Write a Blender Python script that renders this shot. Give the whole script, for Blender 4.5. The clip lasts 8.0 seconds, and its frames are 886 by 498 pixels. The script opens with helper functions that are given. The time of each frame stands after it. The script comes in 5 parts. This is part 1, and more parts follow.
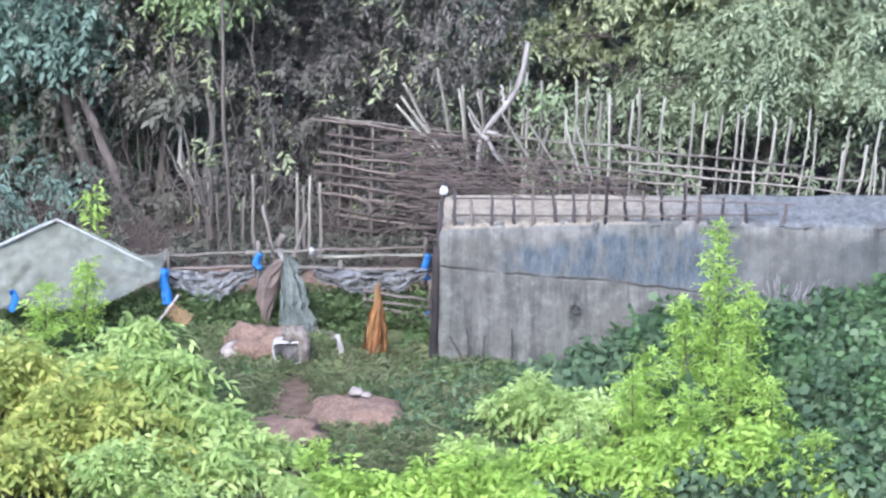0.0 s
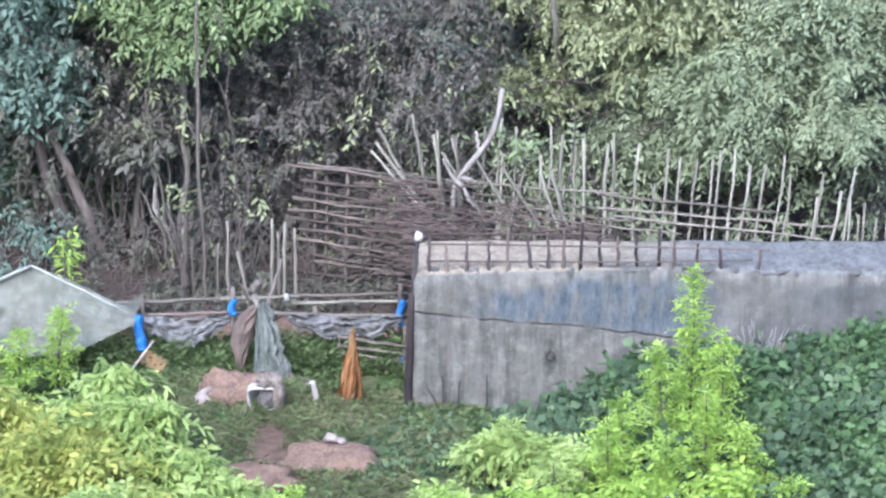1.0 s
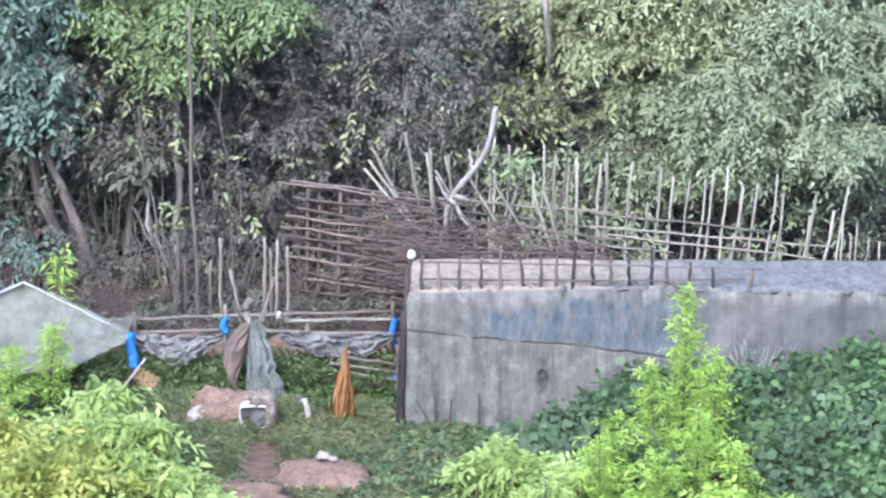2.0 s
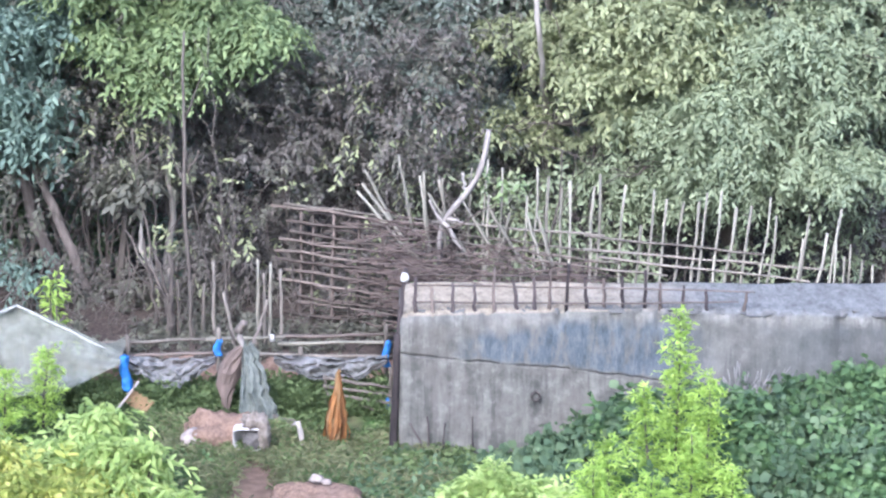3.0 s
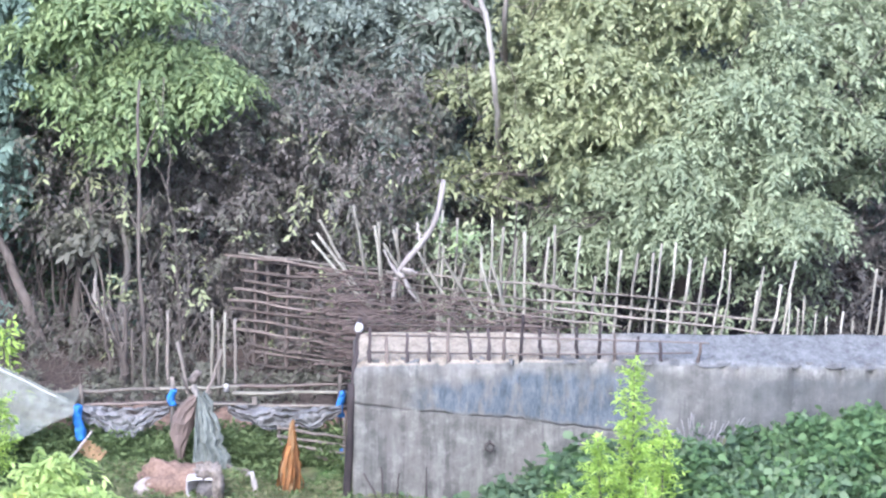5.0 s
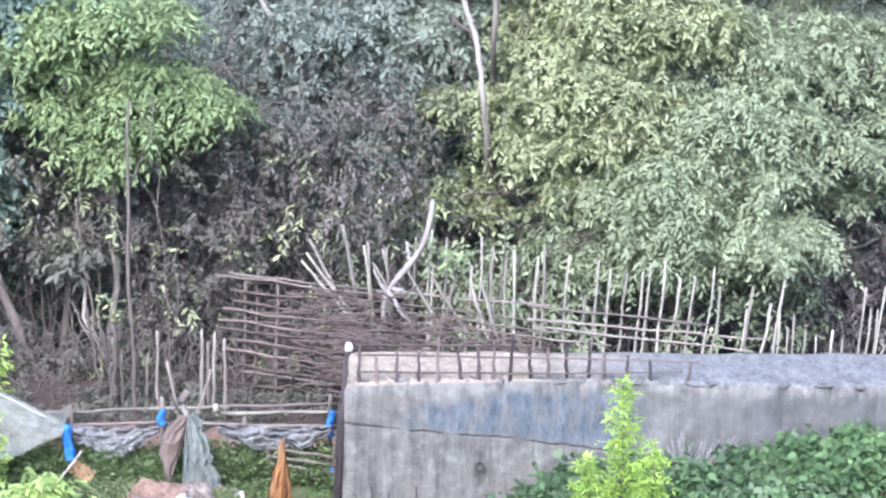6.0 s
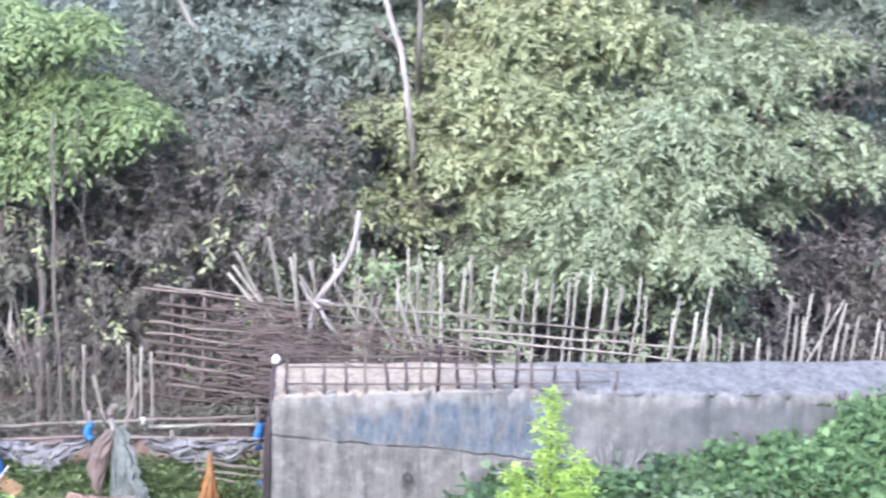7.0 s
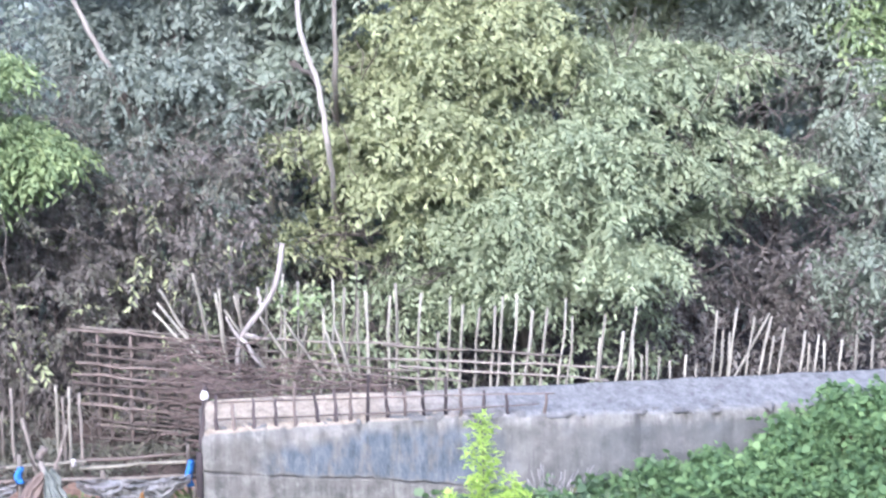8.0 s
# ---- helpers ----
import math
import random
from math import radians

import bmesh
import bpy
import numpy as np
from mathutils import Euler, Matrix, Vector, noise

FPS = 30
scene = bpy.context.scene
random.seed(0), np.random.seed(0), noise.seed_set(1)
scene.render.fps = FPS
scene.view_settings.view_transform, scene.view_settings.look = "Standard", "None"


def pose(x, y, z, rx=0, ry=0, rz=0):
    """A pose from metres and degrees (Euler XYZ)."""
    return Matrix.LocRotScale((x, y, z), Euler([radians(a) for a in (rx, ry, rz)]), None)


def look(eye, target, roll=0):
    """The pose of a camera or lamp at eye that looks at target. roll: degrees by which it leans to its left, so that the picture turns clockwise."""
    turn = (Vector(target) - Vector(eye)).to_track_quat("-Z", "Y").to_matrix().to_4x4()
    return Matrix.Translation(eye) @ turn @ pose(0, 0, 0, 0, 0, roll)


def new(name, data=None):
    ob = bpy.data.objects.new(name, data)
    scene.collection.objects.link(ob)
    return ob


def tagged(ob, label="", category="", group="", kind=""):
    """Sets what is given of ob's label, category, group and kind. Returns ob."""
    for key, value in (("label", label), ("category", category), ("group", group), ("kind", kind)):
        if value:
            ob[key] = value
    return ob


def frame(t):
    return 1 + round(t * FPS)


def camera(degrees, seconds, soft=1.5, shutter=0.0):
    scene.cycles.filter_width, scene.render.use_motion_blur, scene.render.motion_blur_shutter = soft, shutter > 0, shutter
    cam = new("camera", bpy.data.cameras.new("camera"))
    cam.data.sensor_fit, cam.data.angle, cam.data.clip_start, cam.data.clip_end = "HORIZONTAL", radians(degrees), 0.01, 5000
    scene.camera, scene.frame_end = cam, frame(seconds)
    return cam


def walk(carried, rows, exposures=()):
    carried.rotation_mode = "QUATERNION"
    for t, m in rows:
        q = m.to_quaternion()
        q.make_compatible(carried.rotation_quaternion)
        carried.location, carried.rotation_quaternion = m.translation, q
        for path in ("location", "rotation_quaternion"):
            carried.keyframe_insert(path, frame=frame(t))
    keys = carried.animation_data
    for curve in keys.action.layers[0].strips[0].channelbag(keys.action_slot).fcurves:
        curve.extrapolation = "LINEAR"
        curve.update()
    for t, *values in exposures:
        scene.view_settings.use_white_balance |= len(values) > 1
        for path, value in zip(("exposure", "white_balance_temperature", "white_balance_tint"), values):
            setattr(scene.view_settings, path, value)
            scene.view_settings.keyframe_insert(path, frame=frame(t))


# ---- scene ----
cam = camera(16.0, 8.0, soft=2.3, shutter=0.5)
EYE, TILT, LEAN = 11.8, -16.0, 0.0
# seconds, degrees of yaw, pitch and roll away from the first view; the camera turns where it stands
ROWS = [
    (0.0, 0.0, 0.0, 0.0),
    (0.5, -0.215, 0.432, 0.057),
    (1.0, -0.458, 0.835, 0.038),
    (1.5, -0.601, 1.179, -0.137),
    (1.7, -0.568, 1.152, -0.138),
    (2.8, -0.708, 1.438, -0.12),
    (3.0, -0.711, 1.582, -0.117),
    (3.5, -1.043, 1.911, -0.405),
    (4.0, -1.398, 2.154, -0.465),
    (4.5, -1.447, 2.308, -0.365),
    (6.0, -1.722, 2.852, -0.182),
    (6.5, -1.875, 2.939, -0.234),
    (7.0, -3.06, 3.05, 0.334),
    (7.5, -4.507, 3.033, 1.809),
    (8.0, -4.462, 3.521, 2.716),
]
walk(cam, [(t, pose(0, 0, EYE, TILT, LEAN, 0) @ pose(0, 0, 0, 0, 0, yaw) @ pose(0, 0, 0, pitch) @ pose(0, 0, 0, 0, roll)
            @ pose(0, 0, 0, 90)) for t, yaw, pitch, roll in ROWS],
     [(0.0, 1.85, 5190, 17), (3.0, 2.08, 5220, 20), (6.5, 2.27, 5280, 22), (8.0, 2.33, 5310, 24)])

# ---- light: hazy daylight, a soft high sun behind the camera ----
world = bpy.data.worlds.new("hazy_sky")
scene.world = world
world.use_nodes = True
wn = world.node_tree.nodes
sky = wn.new("ShaderNodeTexSky")
sky.sky_type = "NISHITA"
sky.sun_disc = False
sky.sun_elevation, sky.sun_rotation = radians(41), radians(198)
sky.dust_density, sky.air_density = 4.0, 1.0
world.node_tree.links.new(sky.outputs[0], wn["Background"].inputs[0])
wn["Background"].inputs[1].default_value = 0.15
lamp = bpy.data.lights.new("sun", "SUN")
lamp.energy, lamp.angle, lamp.color = 0.85, radians(24), (1.0, 0.95, 0.86)
sun = new("sun", lamp)
sun.matrix_world = look((0, 0, 30), (0.25 * 20, 0.75 * 20, 30 - 0.69 * 20))

# ---- materials ----


class Mat:
    """A small builder for node materials."""

    def __init__(self, name, rough=0.8, spec=0.3, metal=0.0):
        self.m = bpy.data.materials.new(name)
        self.m.use_nodes = True
        self.nt = self.m.node_tree
        self.b = self.nt.nodes["Principled BSDF"]
        self.b.inputs["Roughness"].default_value = rough
        self.b.inputs["Specular IOR Level"].default_value = spec
        self.b.inputs["Metallic"].default_value = metal
        self.co = self.node("ShaderNodeTexCoord").outputs["Object"]

    def node(self, kind, *ins):
        n = self.nt.nodes.new(kind)
        for i, v in enumerate(ins):
            self.set(n, i, v)
        return n

    def set(self, n, i, v):
        if v is None:
            return
        if isinstance(v, bpy.types.NodeSocket):
            self.nt.links.new(v, n.inputs[i])
        else:
            n.inputs[i].default_value = v

    def math(self, op, *a, clamp=False):
        n = self.node("ShaderNodeMath", *a)
        n.operation, n.use_clamp = op, clamp
        return n.outputs[0]

    def noise(self, scale, detail=4.0, rough=0.6, stretch=(1, 1, 1), vec=None):
        mp = self.node("ShaderNodeMapping", vec or self.co)
        mp.inputs["Scale"].default_value = stretch
        n = self.node("ShaderNodeTexNoise", mp.outputs[0])
        n.inputs["Scale"].default_value, n.inputs["Detail"].default_value, n.inputs["Roughness"].default_value = scale, detail, rough
        return n.outputs["Fac"]

    def ramp(self, fac, *stops):
        n = self.node("ShaderNodeValToRGB", fac)
        e = n.color_ramp.elements
        while len(e) < len(stops):
            e.new(0.5)
        for el, (p, c) in zip(e, stops):
            el.position, el.color = p, (*c, 1) if len(c) == 3 else c
        return n.outputs[0]

    def grey(self, fac, lo, hi):
        return self.ramp(fac, (lo, (0, 0, 0)), (hi, (1, 1, 1)))

    def mix(self, fac, a, b, blend="MIX"):
        n = self.node("ShaderNodeMix")
        n.data_type, n.blend_type = "RGBA", blend
        for key, v in ((0, fac), (6, a), (7, b)):
            self.set(n, key, (*v, 1) if isinstance(v, tuple) and len(v) == 3 else v)
        return n.outputs[2]

    def bump(self, h, strength=0.4, dist=0.02):
        n = self.node("ShaderNodeBump")
        n.inputs["Strength"].default_value, n.inputs["Distance"].default_value = strength, dist
        self.nt.links.new(h, n.inputs["Height"])
        self.nt.links.new(n.outputs[0], self.b.inputs["Normal"])

    def done(self, colour):
        self.set(self.b, 0, (*colour, 1) if isinstance(colour, tuple) else colour)
        return self.m


def leaf_mat(name, dark, mid, light, trans=0.26, rough=0.6, even=0.5):
    # the default even narrows the woods' leaf tones, imitating haze in their colour
    dark, light = (tuple(a + (b - a) * even for a, b in zip(c, mid)) for c in (dark, light))
    k = Mat(name, rough, 0.14)
    isl = k.node("ShaderNodeNewGeometry").outputs["Random Per Island"]
    c = k.ramp(isl, (0.0, dark), (0.5, mid), (1.0, light))
    c = k.mix(k.grey(k.noise(1.1, 4), 0.38, 0.64), k.mix(0.55, c, dark), c)
    c = k.mix(k.math("MULTIPLY", k.grey(k.noise(2.7, 3), 0.56, 0.72), 0.6), c, light)
    vein = k.noise(60, 2)
    c = k.mix(k.math("MULTIPLY", vein, 0.25), c, light)
    tr = k.node("ShaderNodeBsdfTranslucent", k.mix(0.5, c, light))
    mx = k.node("ShaderNodeMixShader", trans, k.b.outputs[0], tr.outputs[0])
    k.nt.links.new(mx.outputs[0], k.nt.nodes["Material Output"].inputs[0])
    return k.done(c)


def wood_mat(name, dark, light, scale=14.0, stretch=(1, 1, 0.12), rough=0.85, vary=0.35):
    k = Mat(name, rough, 0.2)
    rnd = k.node("ShaderNodeObjectInfo").outputs["Random"]
    g = k.noise(scale, 5, 0.65, stretch)
    s = k.noise(3.0, 3)
    f = k.math("ADD", k.math("MULTIPLY", g, 0.6), k.math("MULTIPLY", s, 0.35))
    f = k.math("ADD", f, k.math("MULTIPLY", k.math("SUBTRACT", rnd, 0.5), vary))
    k.bump(g, 0.5, 0.01)
    return k.done(k.ramp(f, (0.25, dark), (0.75, light)))


M_BAMBOO = wood_mat("weathered_bamboo", (0.075, 0.066, 0.054), (0.23, 0.208, 0.172))
M_POLE = wood_mat("pale_dry_pole", (0.12, 0.114, 0.09), (0.32, 0.308, 0.245))
M_DARKWOOD = wood_mat("dark_damp_wood", (0.02, 0.017, 0.017), (0.085, 0.07, 0.066))
M_RAIL = wood_mat("brown_bamboo", (0.042, 0.034, 0.028), (0.165, 0.137, 0.115), stretch=(0.12, 1, 1))
M_BARK = wood_mat("grey_brown_bark", (0.052, 0.045, 0.038), (0.135, 0.12, 0.10))
M_DEAD = wood_mat("grey_dead_twigs", (0.13, 0.128, 0.12), (0.33, 0.32, 0.30))
M_BARKPALE = wood_mat("pale_bark", (0.13, 0.12, 0.10), (0.32, 0.30, 0.26))
M_BARKBROWN = wood_mat("dull_brown_bark", (0.055, 0.047, 0.04), (0.19, 0.165, 0.142), scale=22.0)
M_TWIG = wood_mat("brown_twigs", (0.048, 0.037, 0.031), (0.15, 0.118, 0.098))
M_SNAG = wood_mat("bleached_wood", (0.17, 0.155, 0.135), (0.38, 0.355, 0.32))
M_DRYLEAF = wood_mat("dry_orange_leaf", (0.085, 0.042, 0.018), (0.36, 0.17, 0.055), stretch=(1, 1, 0.3), vary=0.3)
M_BOARD = wood_mat("orange_brown_board", (0.12, 0.08, 0.042), (0.26, 0.175, 0.085))

L_TEAL = leaf_mat("dark_broad_leaves", (0.075, 0.115, 0.095), (0.14, 0.20, 0.155), (0.25, 0.335, 0.25))
L_GREEN = leaf_mat("fresh_green_leaves", (0.085, 0.125, 0.065), (0.175, 0.24, 0.112), (0.35, 0.43, 0.185), even=0.3)
L_BLUE = leaf_mat("dull_blue_green_leaves", (0.092, 0.115, 0.097), (0.17, 0.205, 0.165), (0.32, 0.36, 0.285))
L_LIGHT = leaf_mat("light_feathery_leaves", (0.135, 0.16, 0.095), (0.27, 0.305, 0.168), (0.485, 0.52, 0.255))
L_PALE = leaf_mat("pale_green_layered_leaves", (0.115, 0.145, 0.09), (0.235, 0.283, 0.168), (0.43, 0.48, 0.285))
L_OLIVE = leaf_mat("dull_olive_leaves", (0.066, 0.067, 0.055), (0.115, 0.117, 0.09), (0.20, 0.20, 0.135))
L_BROWN = leaf_mat("brown_dry_hanging_leaves", (0.10, 0.093, 0.082), (0.165, 0.155, 0.135), (0.225, 0.212, 0.18))
# distance haze put into the leaf colour: paler, bluer and flatter
L_HAZE = leaf_mat("haze_tinted_far_leaves", (0.14, 0.172, 0.145), (0.195, 0.235, 0.20), (0.25, 0.295, 0.25))
L_GRASS = leaf_mat("dull_olive_grass", (0.085, 0.10, 0.05), (0.15, 0.165, 0.082), (0.24, 0.25, 0.13), even=0)
L_GREY = leaf_mat("grey_green_leaves", (0.105, 0.132, 0.102), (0.20, 0.24, 0.18), (0.335, 0.385, 0.28))
L_LIME = leaf_mat("bright_lime_leaves", (0.15, 0.25, 0.042), (0.33, 0.50, 0.09), (0.54, 0.68, 0.175), 0.4, even=0)
L_YELLOW = leaf_mat("yellow_green_leaves", (0.13, 0.195, 0.045), (0.345, 0.43, 0.10), (0.59, 0.57, 0.175), 0.4, even=0)
L_MID = leaf_mat("soft_green_leaves", (0.17, 0.26, 0.07), (0.33, 0.45, 0.14), (0.55, 0.64, 0.25), 0.4, even=0)
L_VINE = leaf_mat("dark_vine_leaves", (0.038, 0.067, 0.038), (0.085, 0.138, 0.07), (0.165, 0.225, 0.118), even=0)
L_VINEB = leaf_mat("green_vine_leaves", (0.036, 0.068, 0.03), (0.078, 0.142, 0.056), (0.165, 0.255, 0.105), even=0)
L_WEED = leaf_mat("yard_weeds", (0.045, 0.07, 0.028), (0.10, 0.148, 0.055), (0.185, 0.24, 0.098), even=0)


def ground_mat():
    k = Mat("yard_soil_and_moss", 0.95, 0.1)
    big, small = k.noise(0.5, 5), k.noise(6, 6)
    soil = k.ramp(small, (0.3, (0.07, 0.05, 0.036)), (0.7, (0.155, 0.11, 0.08)))
    green = k.ramp(small, (0.3, (0.03, 0.07, 0.02)), (0.7, (0.08, 0.15, 0.04)))
    k.bump(small, 0.6, 0.04)
    yard = k.mix(k.grey(big, 0.42, 0.58), soil, green)
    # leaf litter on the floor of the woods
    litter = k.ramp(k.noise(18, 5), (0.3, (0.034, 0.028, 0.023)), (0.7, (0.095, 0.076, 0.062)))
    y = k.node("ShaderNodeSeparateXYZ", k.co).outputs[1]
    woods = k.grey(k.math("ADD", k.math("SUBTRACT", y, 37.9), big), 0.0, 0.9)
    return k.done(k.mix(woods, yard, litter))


def earth_mat():
    k = Mat("red_brown_earth", 0.95, 0.1)
    a, b = k.noise(3, 5), k.noise(24, 5)
    c = k.ramp(a, (0.3, (0.095, 0.065, 0.046)), (0.7, (0.175, 0.12, 0.088)))
    c = k.mix(k.grey(b, 0.4, 0.75), c, (0.235, 0.168, 0.125))
    k.bump(b, 0.6, 0.03)
    return k.done(c)


def concrete_mat():
    k = Mat("weathered_concrete", 0.9, 0.2)
    xyz = k.node("ShaderNodeSeparateXYZ", k.co)
    x, z = xyz.outputs[0], xyz.outputs[2]
    fine, blot, patchy = k.noise(30, 5), k.noise(1.6, 4), k.noise(5.5, 5, 0.7)
    streak = k.noise(5.0, 5, 0.65, (1, 0.2, 0.10))
    thin = k.noise(13.0, 4, 0.6, (1, 0.2, 0.07))
    base = k.ramp(k.math("ADD", k.math("MULTIPLY", streak, 0.55), k.math("MULTIPLY", patchy, 0.45)),
                  (0.39, (0.058, 0.059, 0.052)), (0.505, (0.115, 0.116, 0.101)), (0.62, (0.172, 0.172, 0.15)))
    base = k.mix(k.math("MULTIPLY", k.math("MULTIPLY", k.grey(thin, 0.56, 0.62), k.grey(patchy, 0.42, 0.56)), 0.55), base, (0.05, 0.05, 0.046))
    base = k.mix(k.math("MULTIPLY", k.grey(blot, 0.48, 0.60), 0.35), base, (0.165, 0.157, 0.138))
    base = k.mix(k.math("MULTIPLY", k.grey(patchy, 0.55, 0.68), 0.4), base, (0.215, 0.207, 0.19))
    # pour joints: a strong line that falls to the right, a fainter one below
    wob = k.math("MULTIPLY", k.math("SUBTRACT", k.noise(2.2, 3), 0.5), 0.12)
    line = k.math("SUBTRACT", k.math("SUBTRACT", 1.27, k.math("MULTIPLY", x, 0.122)), wob)
    over = k.math("SUBTRACT", z, line)
    broken = k.grey(k.noise(3.1, 4), 0.36, 0.5)
    joint = k.math("MULTIPLY", k.math("SUBTRACT", 1.0, k.grey(k.math("ABSOLUTE", over), 0.004, 0.022)), broken)
    low = k.math("SUBTRACT", z, k.math("ADD", 0.47, wob))
    joint2 = k.math("MULTIPLY", k.math("SUBTRACT", 1.0, k.grey(k.math("ABSOLUTE", low), 0.004, 0.018)), k.grey(k.noise(1.9, 4), 0.5, 0.62))
    # upright board marks below the joint
    wav = k.math("ADD", k.math("MULTIPLY", x, 2.9), k.math("MULTIPLY", k.math("SUBTRACT", k.noise(1.4, 3, 0.6, (1, 1, 0.3)), 0.5), 1.2))
    seam = k.math("SUBTRACT", 1.0, k.grey(k.math("ABSOLUTE", k.math("SUBTRACT", k.math("FRACT", wav), 0.5)), 0.006, 0.035))
    seam = k.math("MULTIPLY", k.math("MULTIPLY", seam, k.grey(k.noise(2.6, 4), 0.48, 0.62)), k.grey(k.math("MULTIPLY", over, -1.0), 0.0, 0.1))
    base = k.mix(k.math("MULTIPLY", seam, 0.35), base, (0.042, 0.041, 0.04))
    # faded blue limewash above the joint, worn off in streaks
    edge = k.math("MULTIPLY", k.math("SUBTRACT", k.noise(3.0, 5, 0.7, (1, 1, 0.4)), 0.5), 0.8)
    lo = k.grey(k.math("ADD", over, k.math("MULTIPLY", edge, 0.1)), 0.0, 0.06)
    rise = k.math("MULTIPLY", k.math("POWER", k.math("ABSOLUTE", k.math("SUBTRACT", x, 2.5)), 2.0), 0.045)
    hi = k.grey(k.math("ADD", k.math("SUBTRACT", k.math("SUBTRACT", 1.68, rise), z), k.math("MULTIPLY", edge, 0.35)), 0.0, 0.14)
    le = k.grey(k.math("ADD", k.math("SUBTRACT", x, 0.55), edge), 0.0, 0.35)
    ri = k.grey(k.math("ADD", k.math("SUBTRACT", 3.7, x), edge), 0.0, 0.6)
    blue = k.math("MULTIPLY", k.math("MULTIPLY", lo, hi), k.math("MULTIPLY", le, ri))
    worn = k.noise(9.0, 6, 0.8, (1, 0.2, 0.3))
    tone = k.ramp(worn, (0.37, (0.036, 0.051, 0.064)), (0.5, (0.075, 0.096, 0.113)), (0.63, (0.125, 0.143, 0.15)))
    c = k.mix(k.math("MULTIPLY", k.math("MULTIPLY", blue, k.grey(k.noise(4.2, 5, 0.75, (1, 0.2, 0.3)), 0.34, 0.5)), 0.85), base, tone)
    damp = k.math("MULTIPLY", k.grey(k.math("MULTIPLY", k.math("SUBTRACT", k.math("ADD", x, edge), 3.0), 0.5), 0.0, 1.0), k.grey(k.math("SUBTRACT", 1.68, z), 0.0, 0.12))
    c = k.mix(k.math("MULTIPLY", k.math("MULTIPLY", damp, k.math("ADD", 0.25, k.math("MULTIPLY", streak, 0.9))), 0.8), c, (0.062, 0.071, 0.072))
    # the cement cap on top is paler, pinkish by the corner and grey further on
    nrm = k.node("ShaderNodeSeparateXYZ", k.node("ShaderNodeNewGeometry").outputs["Normal"]).outputs[2]
    capn = k.noise(10, 6, 0.8, (1, 0.45, 1))
    warm = k.ramp(capn, (0.34, (0.14, 0.118, 0.082)), (0.5, (0.25, 0.215, 0.155)), (0.64, (0.335, 0.295, 0.22)))
    cold = k.ramp(capn, (0.34, (0.07, 0.073, 0.068)), (0.5, (0.135, 0.139, 0.13)), (0.66, (0.20, 0.204, 0.19)))
    cap = k.mix(k.grey(k.math("MULTIPLY", k.math("ADD", x, edge), 0.2), 0.4, 0.75), warm, cold)
    c = k.mix(k.grey(nrm, 0.72, 0.97), c, cap)
    c = k.mix(k.math("MULTIPLY", joint, 0.55), c, (0.045, 0.043, 0.042))
    c = k.mix(k.math("MULTIPLY", joint2, 0.6), c, (0.05, 0.048, 0.048))
    h = k.math("SUBTRACT", k.math("ADD", k.math("MULTIPLY", fine, 0.6), k.math("ADD", k.math("MULTIPLY", streak, 0.5), patchy)), joint)
    k.bump(h, 0.75, 0.022)
    return k.done(c)


def plain_mat(name, c1, c2, scale=8.0, rough=0.6, spec=0.3, bumpy=0.2):
    k = Mat(name, rough, spec)
    n = k.noise(scale, 4)
    k.bump(n, bumpy, 0.02)
    return k.done(k.mix(k.grey(n, 0.3, 0.7), c1, c2))


def net_mat(name, c1, c2, clear):
    k = Mat(name, 0.8, 0.15)
    n = k.noise(7, 4)
    c = k.mix(k.grey(n, 0.3, 0.7), c1, c2)
    weave = k.math("MULTIPLY", k.grey(k.noise(260, 2), 0.35, 0.65), clear * 1.4, clamp=True)
    tp = k.node("ShaderNodeBsdfTransparent")
    mx = k.node("ShaderNodeMixShader", weave, k.b.outputs[0], tp.outputs[0])
    k.nt.links.new(mx.outputs[0], k.nt.nodes["Material Output"].inputs[0])
    return k.done(c)


M_GROUND, M_EARTH, M_CONC = ground_mat(), earth_mat(), concrete_mat()
M_NET = net_mat("grey_shade_net", (0.125, 0.133, 0.106), (0.225, 0.238, 0.198), 0.4)
M_TARP = net_mat("pale_plastic_sheet", (0.075, 0.077, 0.074), (0.20, 0.205, 0.20), 0.15)
M_BLUE = plain_mat("blue_plastic", (0.02, 0.085, 0.27), (0.04, 0.19, 0.47), 14, 0.65, 0.3, 0.6)
M_WHITE = plain_mat("white_plastic", (0.25, 0.24, 0.22), (0.58, 0.57, 0.55), 7, 0.4, 0.5)
M_SACK = plain_mat("grey_weathered_wood", (0.075, 0.087, 0.075), (0.165, 0.182, 0.16), 9, 0.9, 0.1, 0.6)
M_STONE = plain_mat("pale_stone", (0.16, 0.138, 0.118), (0.31, 0.272, 0.235), 9, 0.9, 0.2, 0.6)
M_IRON = plain_mat("rusty_iron", (0.035, 0.032, 0.03), (0.085, 0.072, 0.065), 20, 0.8, 0.3)
M_HEM = plain_mat("pale_rolled_hem", (0.20, 0.21, 0.19), (0.36, 0.37, 0.34), 18, 0.8, 0.2, 0.5)
M_CEMENT = plain_mat("broken_cement", (0.085, 0.087, 0.08), (0.18, 0.18, 0.168), 13, 0.95, 0.1, 0.7)
M_SACKCLOTH = plain_mat("grey_brown_sackcloth", (0.09, 0.077, 0.062), (0.24, 0.215, 0.18), 11, 0.95, 0.1, 0.8)
M_DARK = plain_mat("grey_lining", (0.05, 0.05, 0.05), (0.16, 0.15, 0.14), 9, 0.9, 0.1)

# ---- shapes ----
rng = np.random.default_rng(7)


